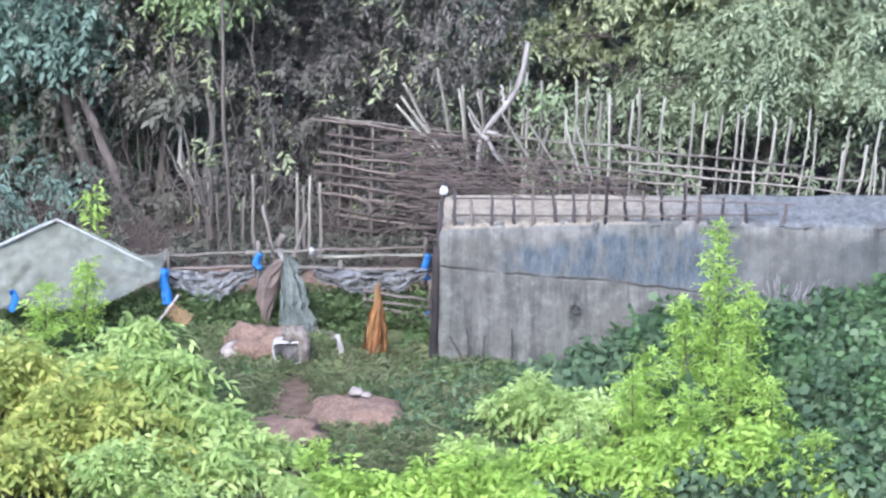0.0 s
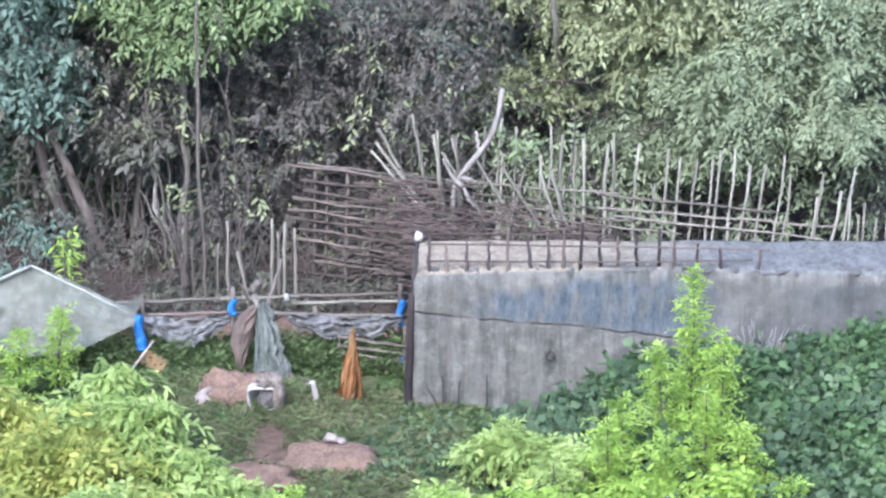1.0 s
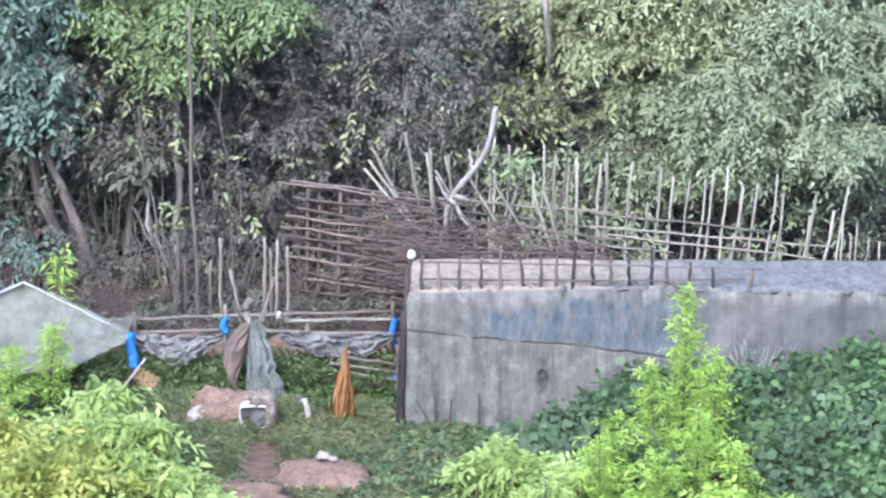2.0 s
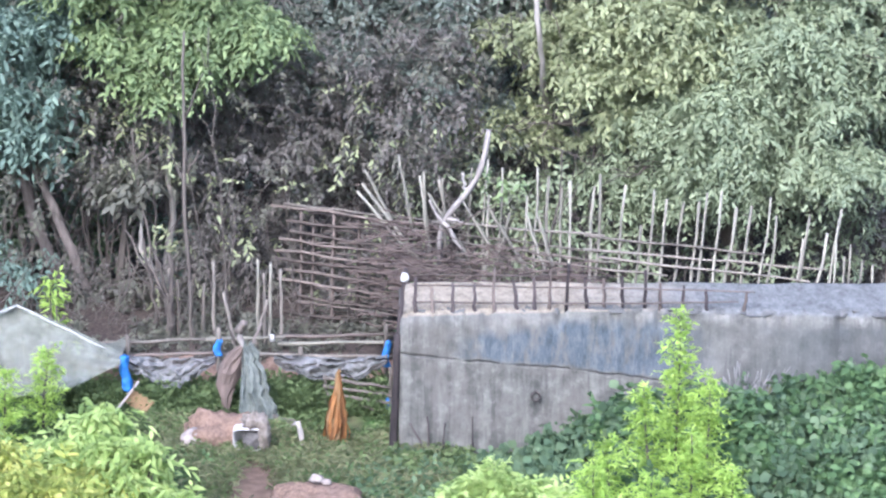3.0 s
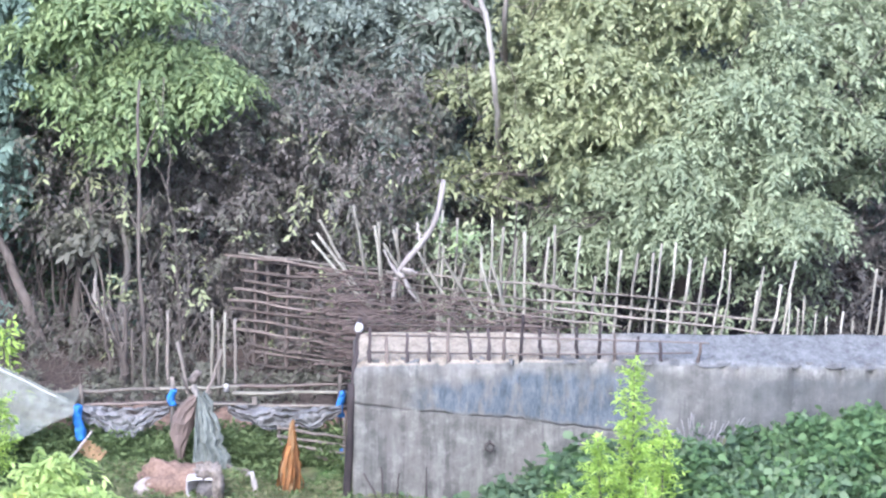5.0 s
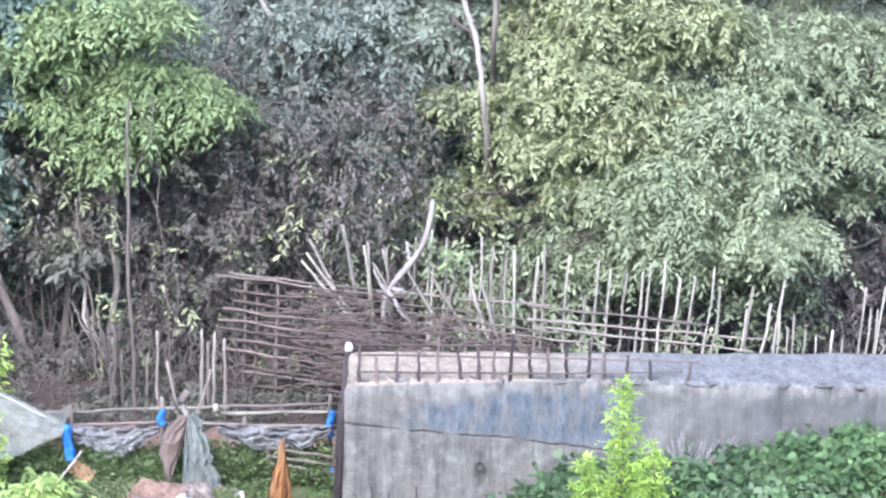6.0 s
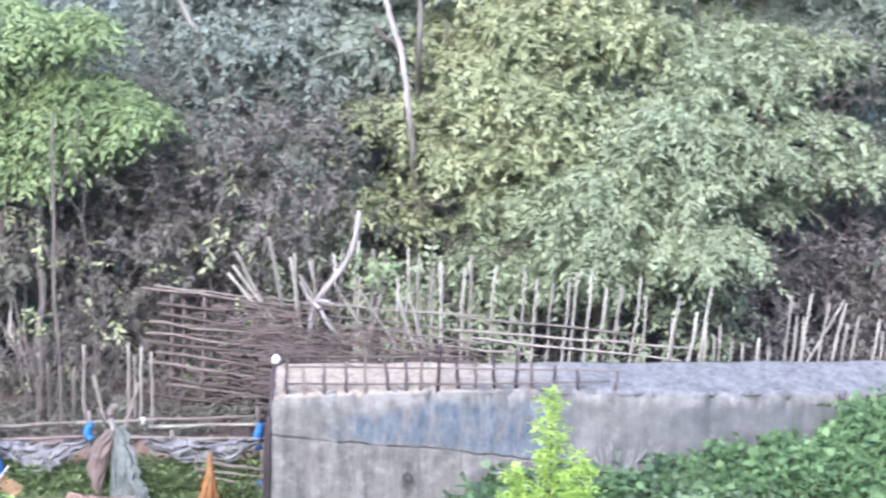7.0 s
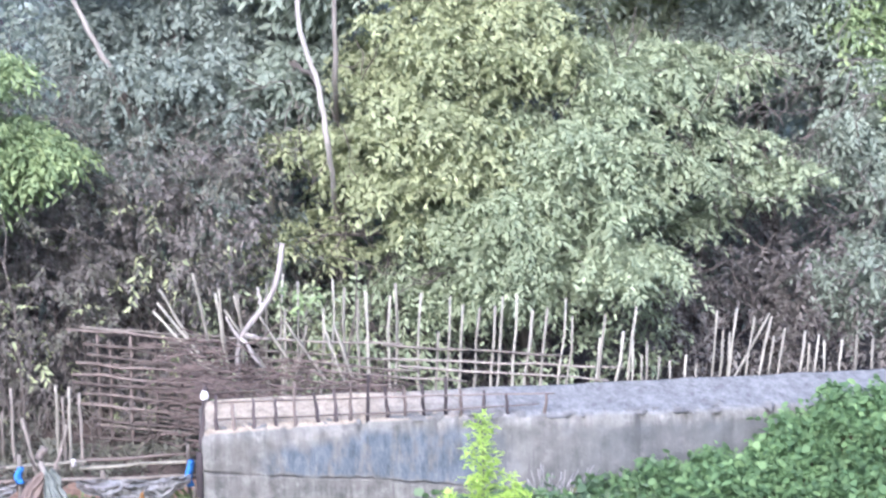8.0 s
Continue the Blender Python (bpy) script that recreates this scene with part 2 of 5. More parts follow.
def mesh_of(name, verts, faces, material, smooth=False):
    me = bpy.data.meshes.new(name)
    me.from_pydata([tuple(v) for v in verts], [], faces)
    me.materials.append(material)
    if smooth:
        me.shade_smooth()
    return me


def part(name, me, parent=None, label="", at=None):
    ob = new(name, me)
    if at is not None:
        ob.matrix_basis = at
    ob.parent = parent
    if label:
        ob["label"] = label
    return ob


def thing(name, label, category, at=(0, 0, 0), group="", kind=""):
    ob = new(name)
    ob.location = at
    ob.empty_display_size = 0.1
    return tagged(ob, label, category, group, kind)


def tube_data(points, radii, sides=7, wobble=0.0, cap=True, base=0):
    """Rings along a path, closed at both ends."""
    pts = [Vector(p) for p in points]
    verts, faces = [], []
    whole = (pts[-1] - pts[0]).normalized()
    ref = Vector((0, 1, 0)) if abs(whole.y) < 0.8 else Vector((1, 0, 0))
    for i, p in enumerate(pts):
        d = (pts[min(i + 1, len(pts) - 1)] - pts[max(i - 1, 0)]).normalized()
        a = d.cross(ref).normalized()
        b = d.cross(a)
        for s in range(sides):
            w = 2 * math.pi * s / sides
            r = radii[i] * (1 + wobble * float(rng.uniform(-1, 1)))
            verts.append(p + (a * math.cos(w) + b * math.sin(w)) * r)
    for i in range(len(pts) - 1):
        for s in range(sides):
            t = (s + 1) % sides
            faces.append([base + i * sides + s, base + i * sides + t, base + (i + 1) * sides + t, base + (i + 1) * sides + s])
    if cap:
        faces.append([base + s for s in range(sides)][::-1])
        faces.append([base + (len(pts) - 1) * sides + s for s in range(sides)])
    return verts, faces


def path(a, b, n, crook):
    """A slightly crooked line of n + 1 points from a to b."""
    a, b = Vector(a), Vector(b)
    out = []
    for i in range(n + 1):
        k = i / n
        off = Vector(rng.uniform(-1, 1, 3)) * crook * (1 if 0 < i < n else 0.2)
        out.append(a.lerp(b, k) + off)
    return out


def pole(name, a, b, r0, r1, material, parent=None, crook=0.01, label="", n=6, knots=True):
    """A crooked stick with small swellings where side shoots were cut."""
    pts = path(a, b, n, crook)
    radii = [(r0 + (r1 - r0) * i / n) * (float(rng.uniform(0.9, 1.18)) if knots else 1) for i in range(n + 1)]
    v, f = tube_data(pts, radii, 7, 0.08)
    o = Vector(a)
    me = mesh_of(name, [p - o for p in v], f, material, True)
    return part(name, me, parent, label, Matrix.Translation(o))


def sticks(name, segments, material, sides=5):
    """Many crooked sticks in one mesh: a, b, r0, r1, crook."""
    V, F = [], []
    for a, b, r0, r1, crook in segments:
        n = 5
        v, f = tube_data(path(a, b, n, crook), [r0 + (r1 - r0) * i / n for i in range(n + 1)], sides, 0.1, base=len(V))
        V += v
        F += f
    return mesh_of(name, V, F, material, True)


def blob(rx, ry, rz, rough=0.15, freq=2.0, seed=0.0, rings=14, segs=20, flat=True):
    """A lumpy closed form, flat below."""
    V, F = [], []
    for i in range(rings + 1):
        th = math.pi * i / rings
        for j in range(segs):
            ph = 2 * math.pi * j / segs
            d = Vector((math.sin(th) * math.cos(ph), math.sin(th) * math.sin(ph), math.cos(th)))
            k = 1 + rough * noise.noise(d * freq + Vector((seed, seed * 2, 0))) + rough * 0.4 * noise.noise(d * freq * 3 + Vector((seed, 0, 5)))
            z = d.z * rz * k
            V.append(Vector((d.x * rx * k, d.y * ry * k, max(z, -0.12 * rz) if flat else z)))
    for i in range(rings):
        for j in range(segs):
            t = (j + 1) % segs
            F.append([i * segs + j, (i + 1) * segs + j, (i + 1) * segs + t, i * segs + t])
    return V, F


def sheet(fn, nu, nv):
    """A surface fn(u, v) over the unit square."""
    V = [fn(i / nu, j / nv) for j in range(nv + 1) for i in range(nu + 1)]
    F = [[j * (nu + 1) + i, j * (nu + 1) + i + 1, (j + 1) * (nu + 1) + i + 1, (j + 1) * (nu + 1) + i] for j in range(nv) for i in range(nu)]
    return V, F


def unit(a):
    return a / np.maximum(np.linalg.norm(a, axis=1, keepdims=True), 1e-9)


def leaves(name, base, way, up, length, width, material, fold=0.25, droop=0.25):
    """Folded, drooping leaves of six corners each, all in one mesh."""
    n = len(base)
    way = unit(way)
    side = unit(np.cross(way, up))
    nrm = np.cross(side, way)
    L, W = length[:, None], width[:, None]
    down = np.array([[0, 0, -1.0]])
    rows = []
    for k, w, s in ((0, 0, 0), (0.35, 0.5, 1), (0.72, 0.36, 1), (1, 0, 0), (0.72, 0.36, -1), (0.35, 0.5, -1)):
        rows.append(base + way * L * k + side * W * w * s + nrm * W * w * fold * abs(s) + down * L * droop * k * k)
    V = np.stack(rows, 1).reshape(-1, 3)
    me = bpy.data.meshes.new(name)
    idx = (np.arange(n)[:, None] * 6 + np.array([[0, 1, 2, 3, 0, 3, 4, 5]])).reshape(-1)
    me.vertices.add(len(V))
    me.vertices.foreach_set("co", V.astype(np.float32).reshape(-1))
    me.loops.add(len(idx))
    me.loops.foreach_set("vertex_index", idx.astype(np.int32))
    me.polygons.add(2 * n)
    me.polygons.foreach_set("loop_start", (np.arange(2 * n) * 4).astype(np.int32))
    me.update(calc_edges=True)
    me.validate()
    me.materials.append(material)
    return me


def sprays(origin, axis, count, reach, leaf_len, leaf_wid, spread=0.8, jitter=0.35):
    """Leaves set alternately along twigs: returns the arguments of leaves()."""
    m = len(origin)
    axis = unit(axis)
    side = unit(np.cross(axis, np.array([[0.0, 0.0, 1.0]]) + 0.3 * rng.normal(size=(m, 3))))
    k = (np.arange(count) + 0.5) / count
    sg = np.where(np.arange(count) % 2 == 0, 1.0, -1.0)
    rch = reach * rng.uniform(0.6, 1.3, (m, 1, 1))
    base = origin[:, None, :] + axis[:, None, :] * rch * k[None, :, None]
    base[:, :, 2] -= (rch[:, :, 0] * 0.35) * (k[None, :] ** 2)
    way = axis[:, None, :] * 0.6 + side[:, None, :] * sg[None, :, None] * spread + jitter * rng.normal(size=(m, count, 3))
    way[:, :, 2] -= 0.15
    up = np.cross(side, axis)
    up = np.where(up[:, 2:3] < 0, -up, up)[:, None, :] + 0.35 * rng.normal(size=(m, count, 3))
    s = rng.uniform(0.6, 1.25, m * count)
    return base.reshape(-1, 3), way.reshape(-1, 3), up.reshape(-1, 3), leaf_len * s, leaf_wid * s


def lobe_points(lobes, density, inner=0.55):
    """Points in the outer shell of lumpy lobes, and the way outwards."""
    P, D = [], []
    for cx, cy, cz, rx, ry, rz in lobes:
        area = 4 * math.pi * ((rx * ry) ** 1.6 / 3 + (rx * rz) ** 1.6 / 3 + (ry * rz) ** 1.6 / 3) ** (1 / 1.6)
        n = max(int(area * density), 8)
        d = unit(rng.normal(size=(n, 3)))
        lump = np.array([noise.noise(Vector(q) * 2.3 + Vector((cx, cy, cz))) for q in d])
        keep = lump > -0.45 + 0.25 * rng.random(n)
        r = (rng.uniform(inner, 1.0, n) ** 0.6) * (1 + 0.35 * lump)
        p = np.array([[cx, cy, cz]]) + d * r[:, None] * np.array([[rx, ry, rz]])
        P.append(p[keep])
        D.append(d[keep])
    return np.concatenate(P), np.concatenate(D)


def clumps(lobes, size, fill=5.0, squash=0.5):
    """Breaks big lobes into many small uneven clumps with gaps between them."""
    out = []
    for cx, cy, cz, rx, ry, rz in lobes:
        n = max(3, int(fill * (rx * ry * rz) ** 0.667 / size ** 2))
        for d in unit(rng.normal(size=(n, 3))):
            k = float(rng.uniform(0.45, 1.12))
            r = size * float(rng.uniform(0.5, 1.3))
            if noise.noise(Vector((cx + d[0] * rx, cy + d[1] * ry, cz + d[2] * rz)) * 1.1) < -0.12:
                continue
            out.append((cx + d[0] * rx * k, cy + d[1] * ry * k, cz + d[2] * rz * k, r * 1.3, r * 1.1, r * squash))
    return out


def crown_mesh(name, lobes, material, density, count=9, reach=0.4, leaf=(0.15, 0.07), droop=0.3, spread=0.8, inner=0.55, flat=1.0):
    p, d = lobe_points(lobes, density, inner)
    ax = d * 0.8 + 0.45 * rng.normal(size=d.shape)
    ax[:, 2] *= flat
    ax[:, 2] -= droop
    return leaves(name, *sprays(p - unit(ax) * reach * 0.4, ax, count, reach, leaf[0], leaf[1], spread), material)


def tree(name, label, trunk, lobes, leaf_material, bark, density, at, limbs=True, category="tree", group="", kind="", clump=0.31, fill=5.0, squash=0.5, **crown):
    """trunk: points and radii of the stem; limbs run from it into every lobe."""
    th = thing(name, label, category, at, group, kind)
    inv = Matrix.Translation(-Vector(at))
    pts = [Vector(p) for p, _ in trunk]
    dense, radii = [], []
    for i in range(len(pts) - 1):
        for j in range(4):
            k = j / 4
            dense.append(pts[i].lerp(pts[i + 1], k) + Vector(rng.uniform(-1, 1, 3)) * trunk[i][1] * 0.35)
            radii.append(trunk[i][1] * (1 - k) + trunk[i + 1][1] * k)
    dense.append(pts[-1])
    radii.append(trunk[-1][1])
    v, f = tube_data(dense, radii, 9, 0.08)
    part("trunk", mesh_of("trunk", [inv @ q for q in v], f, bark, True), th)
    if limbs:
        for lb in lobes:
            c = Vector(lb[:3])
            start = min(dense[len(dense) // 3:], key=lambda q: (q - c).length + max(0, q.z - c.z) * 2)
            segs = [(start, c, trunk[-1][1] * 0.8 + 0.012, 0.012, 0.05)]
            for _ in range(7):
                d = Vector(unit(rng.normal(size=(1, 3)))[0])
                segs.append((start.lerp(c, float(rng.uniform(0.5, 1))), c + Vector((d.x * lb[3], d.y * lb[4], d.z * lb[5])) * 0.85, 0.014, 0.005, 0.06))
            me = sticks("limb", [(inv @ a, inv @ b, r0, r1, w) for a, b, r0, r1, w in segs], M_BARK if bark is M_BARKPALE else bark)
            part("limb", me, th)
    me = crown_mesh("crown", clumps(lobes, clump, fill, squash), leaf_material, density, **crown)
    me.transform(inv)
    part("crown", me, th)
    return th


# ---- the ground ----
MOUNDS = [(-2.15, 36.45, 0.52, 0.42, 0.38), (-0.98, 34.15, 0.62, 0.5, 0.27), (-1.95, 33.35, 0.7, 0.5, 0.28)]


def ground_z(x, y):
    z = 0.05 * noise.noise(Vector((x * 0.6, y * 0.6, 0))) + 0.02 * noise.noise(Vector((x * 2.5, y * 2.5, 3)))
    bank = min(max((y - 38.55) / 0.25, 0), 1) * min(max((0.0 - x) / 0.3, 0), 1)
    z += 0.42 * bank * (1 + 0.2 * noise.noise(Vector((x * 2, 0, 1))))
    z += 10.2 * min(max((29 - y) / 27, 0), 1)
    far = max(y - 46, 0)
    return z + min(far * 0.10, 14) * (1 if y > 46 else 0)


def ground():
    xs = np.concatenate([[-1500, -400, -120, -60, -30, -18], np.arange(-12, 14.01, 0.12), [20, 32, 60, 120, 400, 1500]])
    ys = np.concatenate([[-1500, -300, -60, -10, 2, 10, 18, 25], np.arange(29, 46.01, 0.12), np.arange(47, 70, 3), [80, 100, 140, 200, 400, 1500]])
    V = [(x, y, ground_z(x, y)) for y in ys for x in xs]
    n = len(xs)
    F = [[j * n + i, j * n + i + 1, (j + 1) * n + i + 1, (j + 1) * n + i] for j in range(len(ys) - 1) for i in range(n - 1)]
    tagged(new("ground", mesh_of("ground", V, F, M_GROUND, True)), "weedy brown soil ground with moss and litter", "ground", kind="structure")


def concrete_wall():
    prof = [(0.0, -0.3 + i * 0.08) for i in range(25)]
    prof += [(0.01, 1.66), (0.035, 1.71), (0.07, 1.74), (0.12, 1.752)] + [(0.12 + i * 0.1, 1.755) for i in range(1, 14)]
    prof += [(1.49, 1.745), (1.52, 1.70), (1.53, 1.5), (1.53, 0.6), (1.53, -0.3)]
    xs = np.concatenate([[-0.06, -0.045, -0.01], np.arange(0.03, 10.6, 0.035)])
    V, F = [], []
    m = len(prof)
    for i, x in enumerate(xs):
        inset = (0.05, 0.02, 0.004)[i] if i < 3 else 0.0
        bow = 0.0 + 0.22 * math.exp(-((x - 2.6) / 1.6) ** 2) - 0.05
        for y, z in prof:
            edge = 1 if 1.6 < z and y < 0.2 else 0
            far = min(max((x - 1.0) / 2, 0.5), 1)
            chip = max(0, noise.noise(Vector((x * 4.5, 8, 0))) - 0.1) * 0.28 + max(0, noise.noise(Vector((x * 13, 5, 0))) - 0.2) * 0.14
            w = 0.025 * noise.noise(Vector((x * 1.2, z * 1.2, y))) + edge * (0.05 * noise.noise(Vector((x * 4, 3, 0))) + chip * far)
            yy = 35.98 + y + (bow * (1.3 - y) / 1.3 if y < 1.3 else 0) + w + (inset if y < 0.7 else -inset)
            zz = z - edge * chip * far * 0.5 - (inset + 0.05 * max(0, 0.12 - x) / 0.18 if z > 1.5 else 0) + (0.02 * noise.noise(Vector((x * 2, y * 3, 7))) if z > 1.6 else 0)
            V.append((x, yy, zz))
    for i in range(len(xs) - 1):
        for j in range(m - 1):
            F.append([i * m + j, (i + 1) * m + j, (i + 1) * m + j + 1, i * m + j + 1])
    F += [list(range(m)), [(len(xs) - 1) * m + j for j in range(m)][::-1]]
    tagged(new("wall_concrete", mesh_of("wall_concrete", V, F, M_CONC, True)), "thick weathered concrete wall with faded blue wash and dark streaks", "wall", kind="structure")


ground()
concrete_wall()
for mx, my, rx, ry, rz in MOUNDS:
    v, f = blob(rx, ry, rz, 0.42, 1.7, mx, 22, 36)
    ob = tagged(new("earth_mound", mesh_of("earth_mound", v, f, M_EARTH, True)), "bare red-brown earth mound in the weedy yard", "mound", "earth mounds")
    ob.location = (mx, my, ground_z(mx, my) - 0.02)

# ---- the fence behind the wall ----


def fence_y(x):
    """The line of the fence: it comes nearer towards the right."""
    return 39.75 - 0.42 * x if x < 5.0 else 37.65


fence = thing("bamboo_fence", "weathered bamboo pole fence with crooked cross rails behind concrete wall", "fence", (2.0, 38.9, 0))


def fence_part(name, a, b, r0, r1, m, crook=0.012):
    o = Vector((2.0, 38.9, 0))
    return pole(name, Vector(a) - o, Vector(b) - o, r0, r1, m, fence, crook)


# leaning poles by the corner, then the long upright row
for bx, bz, tx, tz in ((-0.12, 1.88, -0.60, 2.46), (-0.02, 1.85, -0.54, 2.57), (-0.25, 2.25, -0.51, 2.75), (0.06, 2.23, -0.07, 2.94), (0.29, 1.96, 0.20, 2.67), (0.30, 1.9, 0.25, 2.72),
                       (0.54, 2.16, 0.44, 2.62), (0.52, 2.0, 0.49, 2.64), (0.70, 1.79, 0.31, 2.44), (1.12, 1.74, 0.75, 2.38), (1.46, 1.69, 1.09, 2.30), (1.72, 1.74, 1.55, 2.28), (1.85, 1.74, 1.68, 2.30), (1.23, 1.71, 1.35, 2.23)):
    ex, ez = (bx - tx) * 0.55, (bz - tz) * 0.55
    y = min(39.32, fence_y(bx) - 0.12)
    fence_part("pole", (bx + ex, y, bz + ez), (tx, y - 0.04, tz), 0.026, 0.017, M_POLE, 0.01)
x = 0.80
while x < 5.25:
    y = fence_y(x)
    top = 2.84 - 0.075 * (x - 0.8) + float(rng.uniform(-0.14, 0.14)) + 0.02 * (38.5 - y) * 3
    if rng.random() < 0.22:
        top -= 0.35
    fence_part("pole", (x - 0.03 * x, y, 0.0), (x + 0.03 * x - 0.03 + float(rng.normal(0.03, 0.05)), y - 0.03, top), 0.022, float(rng.uniform(0.013, 0.019)), M_POLE, 0.022)
    x += float(rng.uniform(0.08, 0.25))
# the row of stakes along the back of the wall
for bx, tx, tz in ((5.29, 5.33, 2.24), (5.42, 5.44, 2.05), (5.50, 5.51, 2.2), (5.64, 5.66, 2.0), (5.78, 5.79, 1.95), (5.95, 5.99, 2.02), (6.12, 6.12, 1.9), (6.33, 6.39, 2.56),
                   (6.42, 6.46, 2.3), (6.53, 6.64, 2.58), (6.50, 6.54, 2.28), (6.71, 6.86, 2.46), (6.61, 7.04, 2.49), (6.89, 7.07, 2.46), (7.02, 7.10, 2.2), (7.14, 7.24, 2.3),
                   (7.40, 7.49, 2.25), (7.52, 7.54, 2.1), (7.60, 7.67, 2.2), (7.72, 7.73, 2.12), (7.92, 7.96, 2.12), (8.11, 8.14, 2.18), (8.32, 8.35, 2.12), (8.55, 8.58, 2.2), (8.8, 8.82, 2.1)):
    k = 1.75 / (tz - 1.75 + 0.15)
    fence_part("pole", (bx - (tx - bx) * k, 37.64, 0.0), (tx, 37.58, tz), 0.021, 0.014, M_POLE, 0.022)
# long rails on the upright row, then the close-set rails of the left panel
for z, x0, x1 in ((2.02, -1.45, 4.35), (1.86, -0.3, 5.1), (1.74, 0.3, 4.9), (1.62, -0.2, 3.2)):
    n = max(2, int((x1 - x0) / 1.9))
    for i in range(n):
        a, b = x0 + (x1 - x0) * i / n - 0.12, x0 + (x1 - x0) * (i + 1) / n + 0.12
        dz = float(rng.uniform(-0.03, 0.03))
        fence_part("rail", (a, fence_y(a) - 0.05, z + dz), (b, fence_y(b) - 0.05, z - dz), 0.017, 0.012, M_BAMBOO, 0.014)
for i in range(13):
    z = 1.98 - i * 0.142 + float(rng.uniform(-0.03, 0.03))
    a, b = -1.62 + float(rng.uniform(-0.15, 0.2)), 0.2 + float(rng.uniform(-0.1, 0.5))
    fence_part("rail", (a, fence_y(a) - 0.06, z), (b, fence_y(b) - 0.06, z - float(rng.uniform(0.0, 0.12))), 0.020, 0.014, M_RAIL, 0.022)
for i in range(12):
    z = 1.96 - i * 0.145 + float(rng.uniform(-0.05, 0.05))
    a = -1.4 + float(rng.uniform(0, 0.6))
    fence_part("rail", (a, fence_y(a) + 0.05, z), (a + 0.9, fence_y(a + 0.9) + 0.05, z - float(rng.uniform(-0.06, 0.06))), 0.016, 0.011, M_RAIL, 0.026)
for x in (-1.38, -1.22, -0.95, -0.62, -0.30, 0.02):
    fence_part("post", (x, fence_y(x), 0.0), (x + 0.03, fence_y(x), 1.95 + float(rng.uniform(-0.2, 0.12))), 0.028, 0.02, M_RAIL)

# ---- the low lattice on the wall's front edge ----
lat = thing("lattice_fence", "low dark stick lattice along the concrete wall's top edge", "fence", (2.0, 36.1, 1.74))


def lat_part(name, a, b, r0, r1, m, crook=0.008):
    o = Vector((2.0, 36.1, 1.74))
    return pole(name, Vector(a) - o, Vector(b) - o, r0, r1, m, lat, crook)


for i, x in enumerate((0.13, 0.35, 0.58, 0.84, 1.07, 1.36, 1.57, 1.74, 1.94, 2.19, 2.40, 2.62, 2.88, 3.07, 3.33, 3.62, 4.05)):
    y = 36.06 + 0.2 * math.exp(-((x - 2.6) / 1.6) ** 2)
    top = (2.15, 2.05, 2.08, 2.06, 2.25, 2.1, 2.12, 2.2, 2.28, 2.12, 2.1, 2.12, 2.2, 2.05, 2.02, 1.98, 1.96)[i]
    lat_part("post", (x, y, 1.68), (x + float(rng.normal(0.0, 0.02)), y + 0.1, top), 0.024, 0.017, M_RAIL if i % 3 == 1 else M_DARKWOOD)
for z0, z1, a, b in ((1.86, 1.80, 0.1, 2.2), (1.84, 1.82, 1.9, 4.0), (2.06, 1.98, 0.1, 2.3), (2.04, 1.94, 2.0, 4.2), (2.18, 2.12, 0.1, 2.5)):
    lat_part("rail", (a, 36.12 + 0.1 * (z0 - 1.7), z0), (b, 36.3 + 0.1 * (z1 - 1.7), z1), 0.012, 0.009, M_RAIL)

# the dark post at the wall's corner with a white cup on top
post = thing("corner_post", "dark crooked wooden post at the concrete wall's corner", "post", (-0.12, 35.98, 0))
pole("stem", (0, 0, -0.1), (0.05, 0.02, 1.5), 0.045, 0.04, M_DARKWOOD, post, 0.006)
pole("stem", (0.05, 0.02, 1.45), (0.14, 0.25, 2.25), 0.03, 0.022, M_DARKWOOD, post, 0.008)


def cup(name, r, h, material, at, label, category):
    prof = [(0.75, 0), (0.85, 0.3), (1.0, 1.0), (0.9, 1.0), (0.78, 0.35), (0.0, 0.3)]
    V, F = [], []
    for a, z in prof:
        for s in range(16):
            w = 2 * math.pi * s / 16
            V.append((a * r * math.cos(w), a * r * math.sin(w), z * h))
    for i in range(len(prof) - 1):
        for s in range(16):
            t = (s + 1) % 16
            F.append([i * 16 + s, i * 16 + t, (i + 1) * 16 + t, (i + 1) * 16 + s])
    F.append(list(range(16))[::-1])
    ob = tagged(new(name, mesh_of(name, V, F, material, True)), label, category)
    ob.matrix_basis = at
    return ob


v, f = blob(0.052, 0.052, 0.062, 0.2, 1.8, 2.0, 12, 16, False)
ball = tagged(new("float_ball", mesh_of("float_ball", v, f, M_WHITE, True)), "small white plastic float stuck on the dark post", "float")
ball.location = (0.01, 36.2, 2.14)
cup("cup", 0.036, 0.09, M_WHITE, pose(-1.66, 38.35, 0.82, 180, 0, 0), "small white plastic cup upturned on a stake", "cup")

# dry brush heaped between the wall and the fence
segs = []
for _ in range(330):
    x = float(rng.uniform(-0.2, 2.6)) if rng.random() < 0.75 else float(rng.uniform(-0.35, 0.35))
    y = float(rng.uniform(37.4, fence_y(x) - 0.1)) if x > 0.1 else float(rng.uniform(38.4, 39.4))
    h = 2.1 - 0.14 * max(x, 0) + float(rng.normal(0, 0.1))
    z = float(rng.uniform(0.9, h))
    w = float(rng.uniform(0.15, 0.5))
    ang = float(rng.normal(-0.1, 0.38))
    segs.append(((x - w * math.cos(ang), y, z - w * math.sin(ang) * 0.6), (x + w * math.cos(ang), y + float(rng.normal(0, 0.12)), z + w * math.sin(ang) * 0.6), 0.012, 0.006, 0.03))
tagged(new("brush_heap", sticks("brush_heap", segs, M_TWIG)), "tangle of dry brown twigs heaped behind the concrete wall", "brush", kind="stuff")

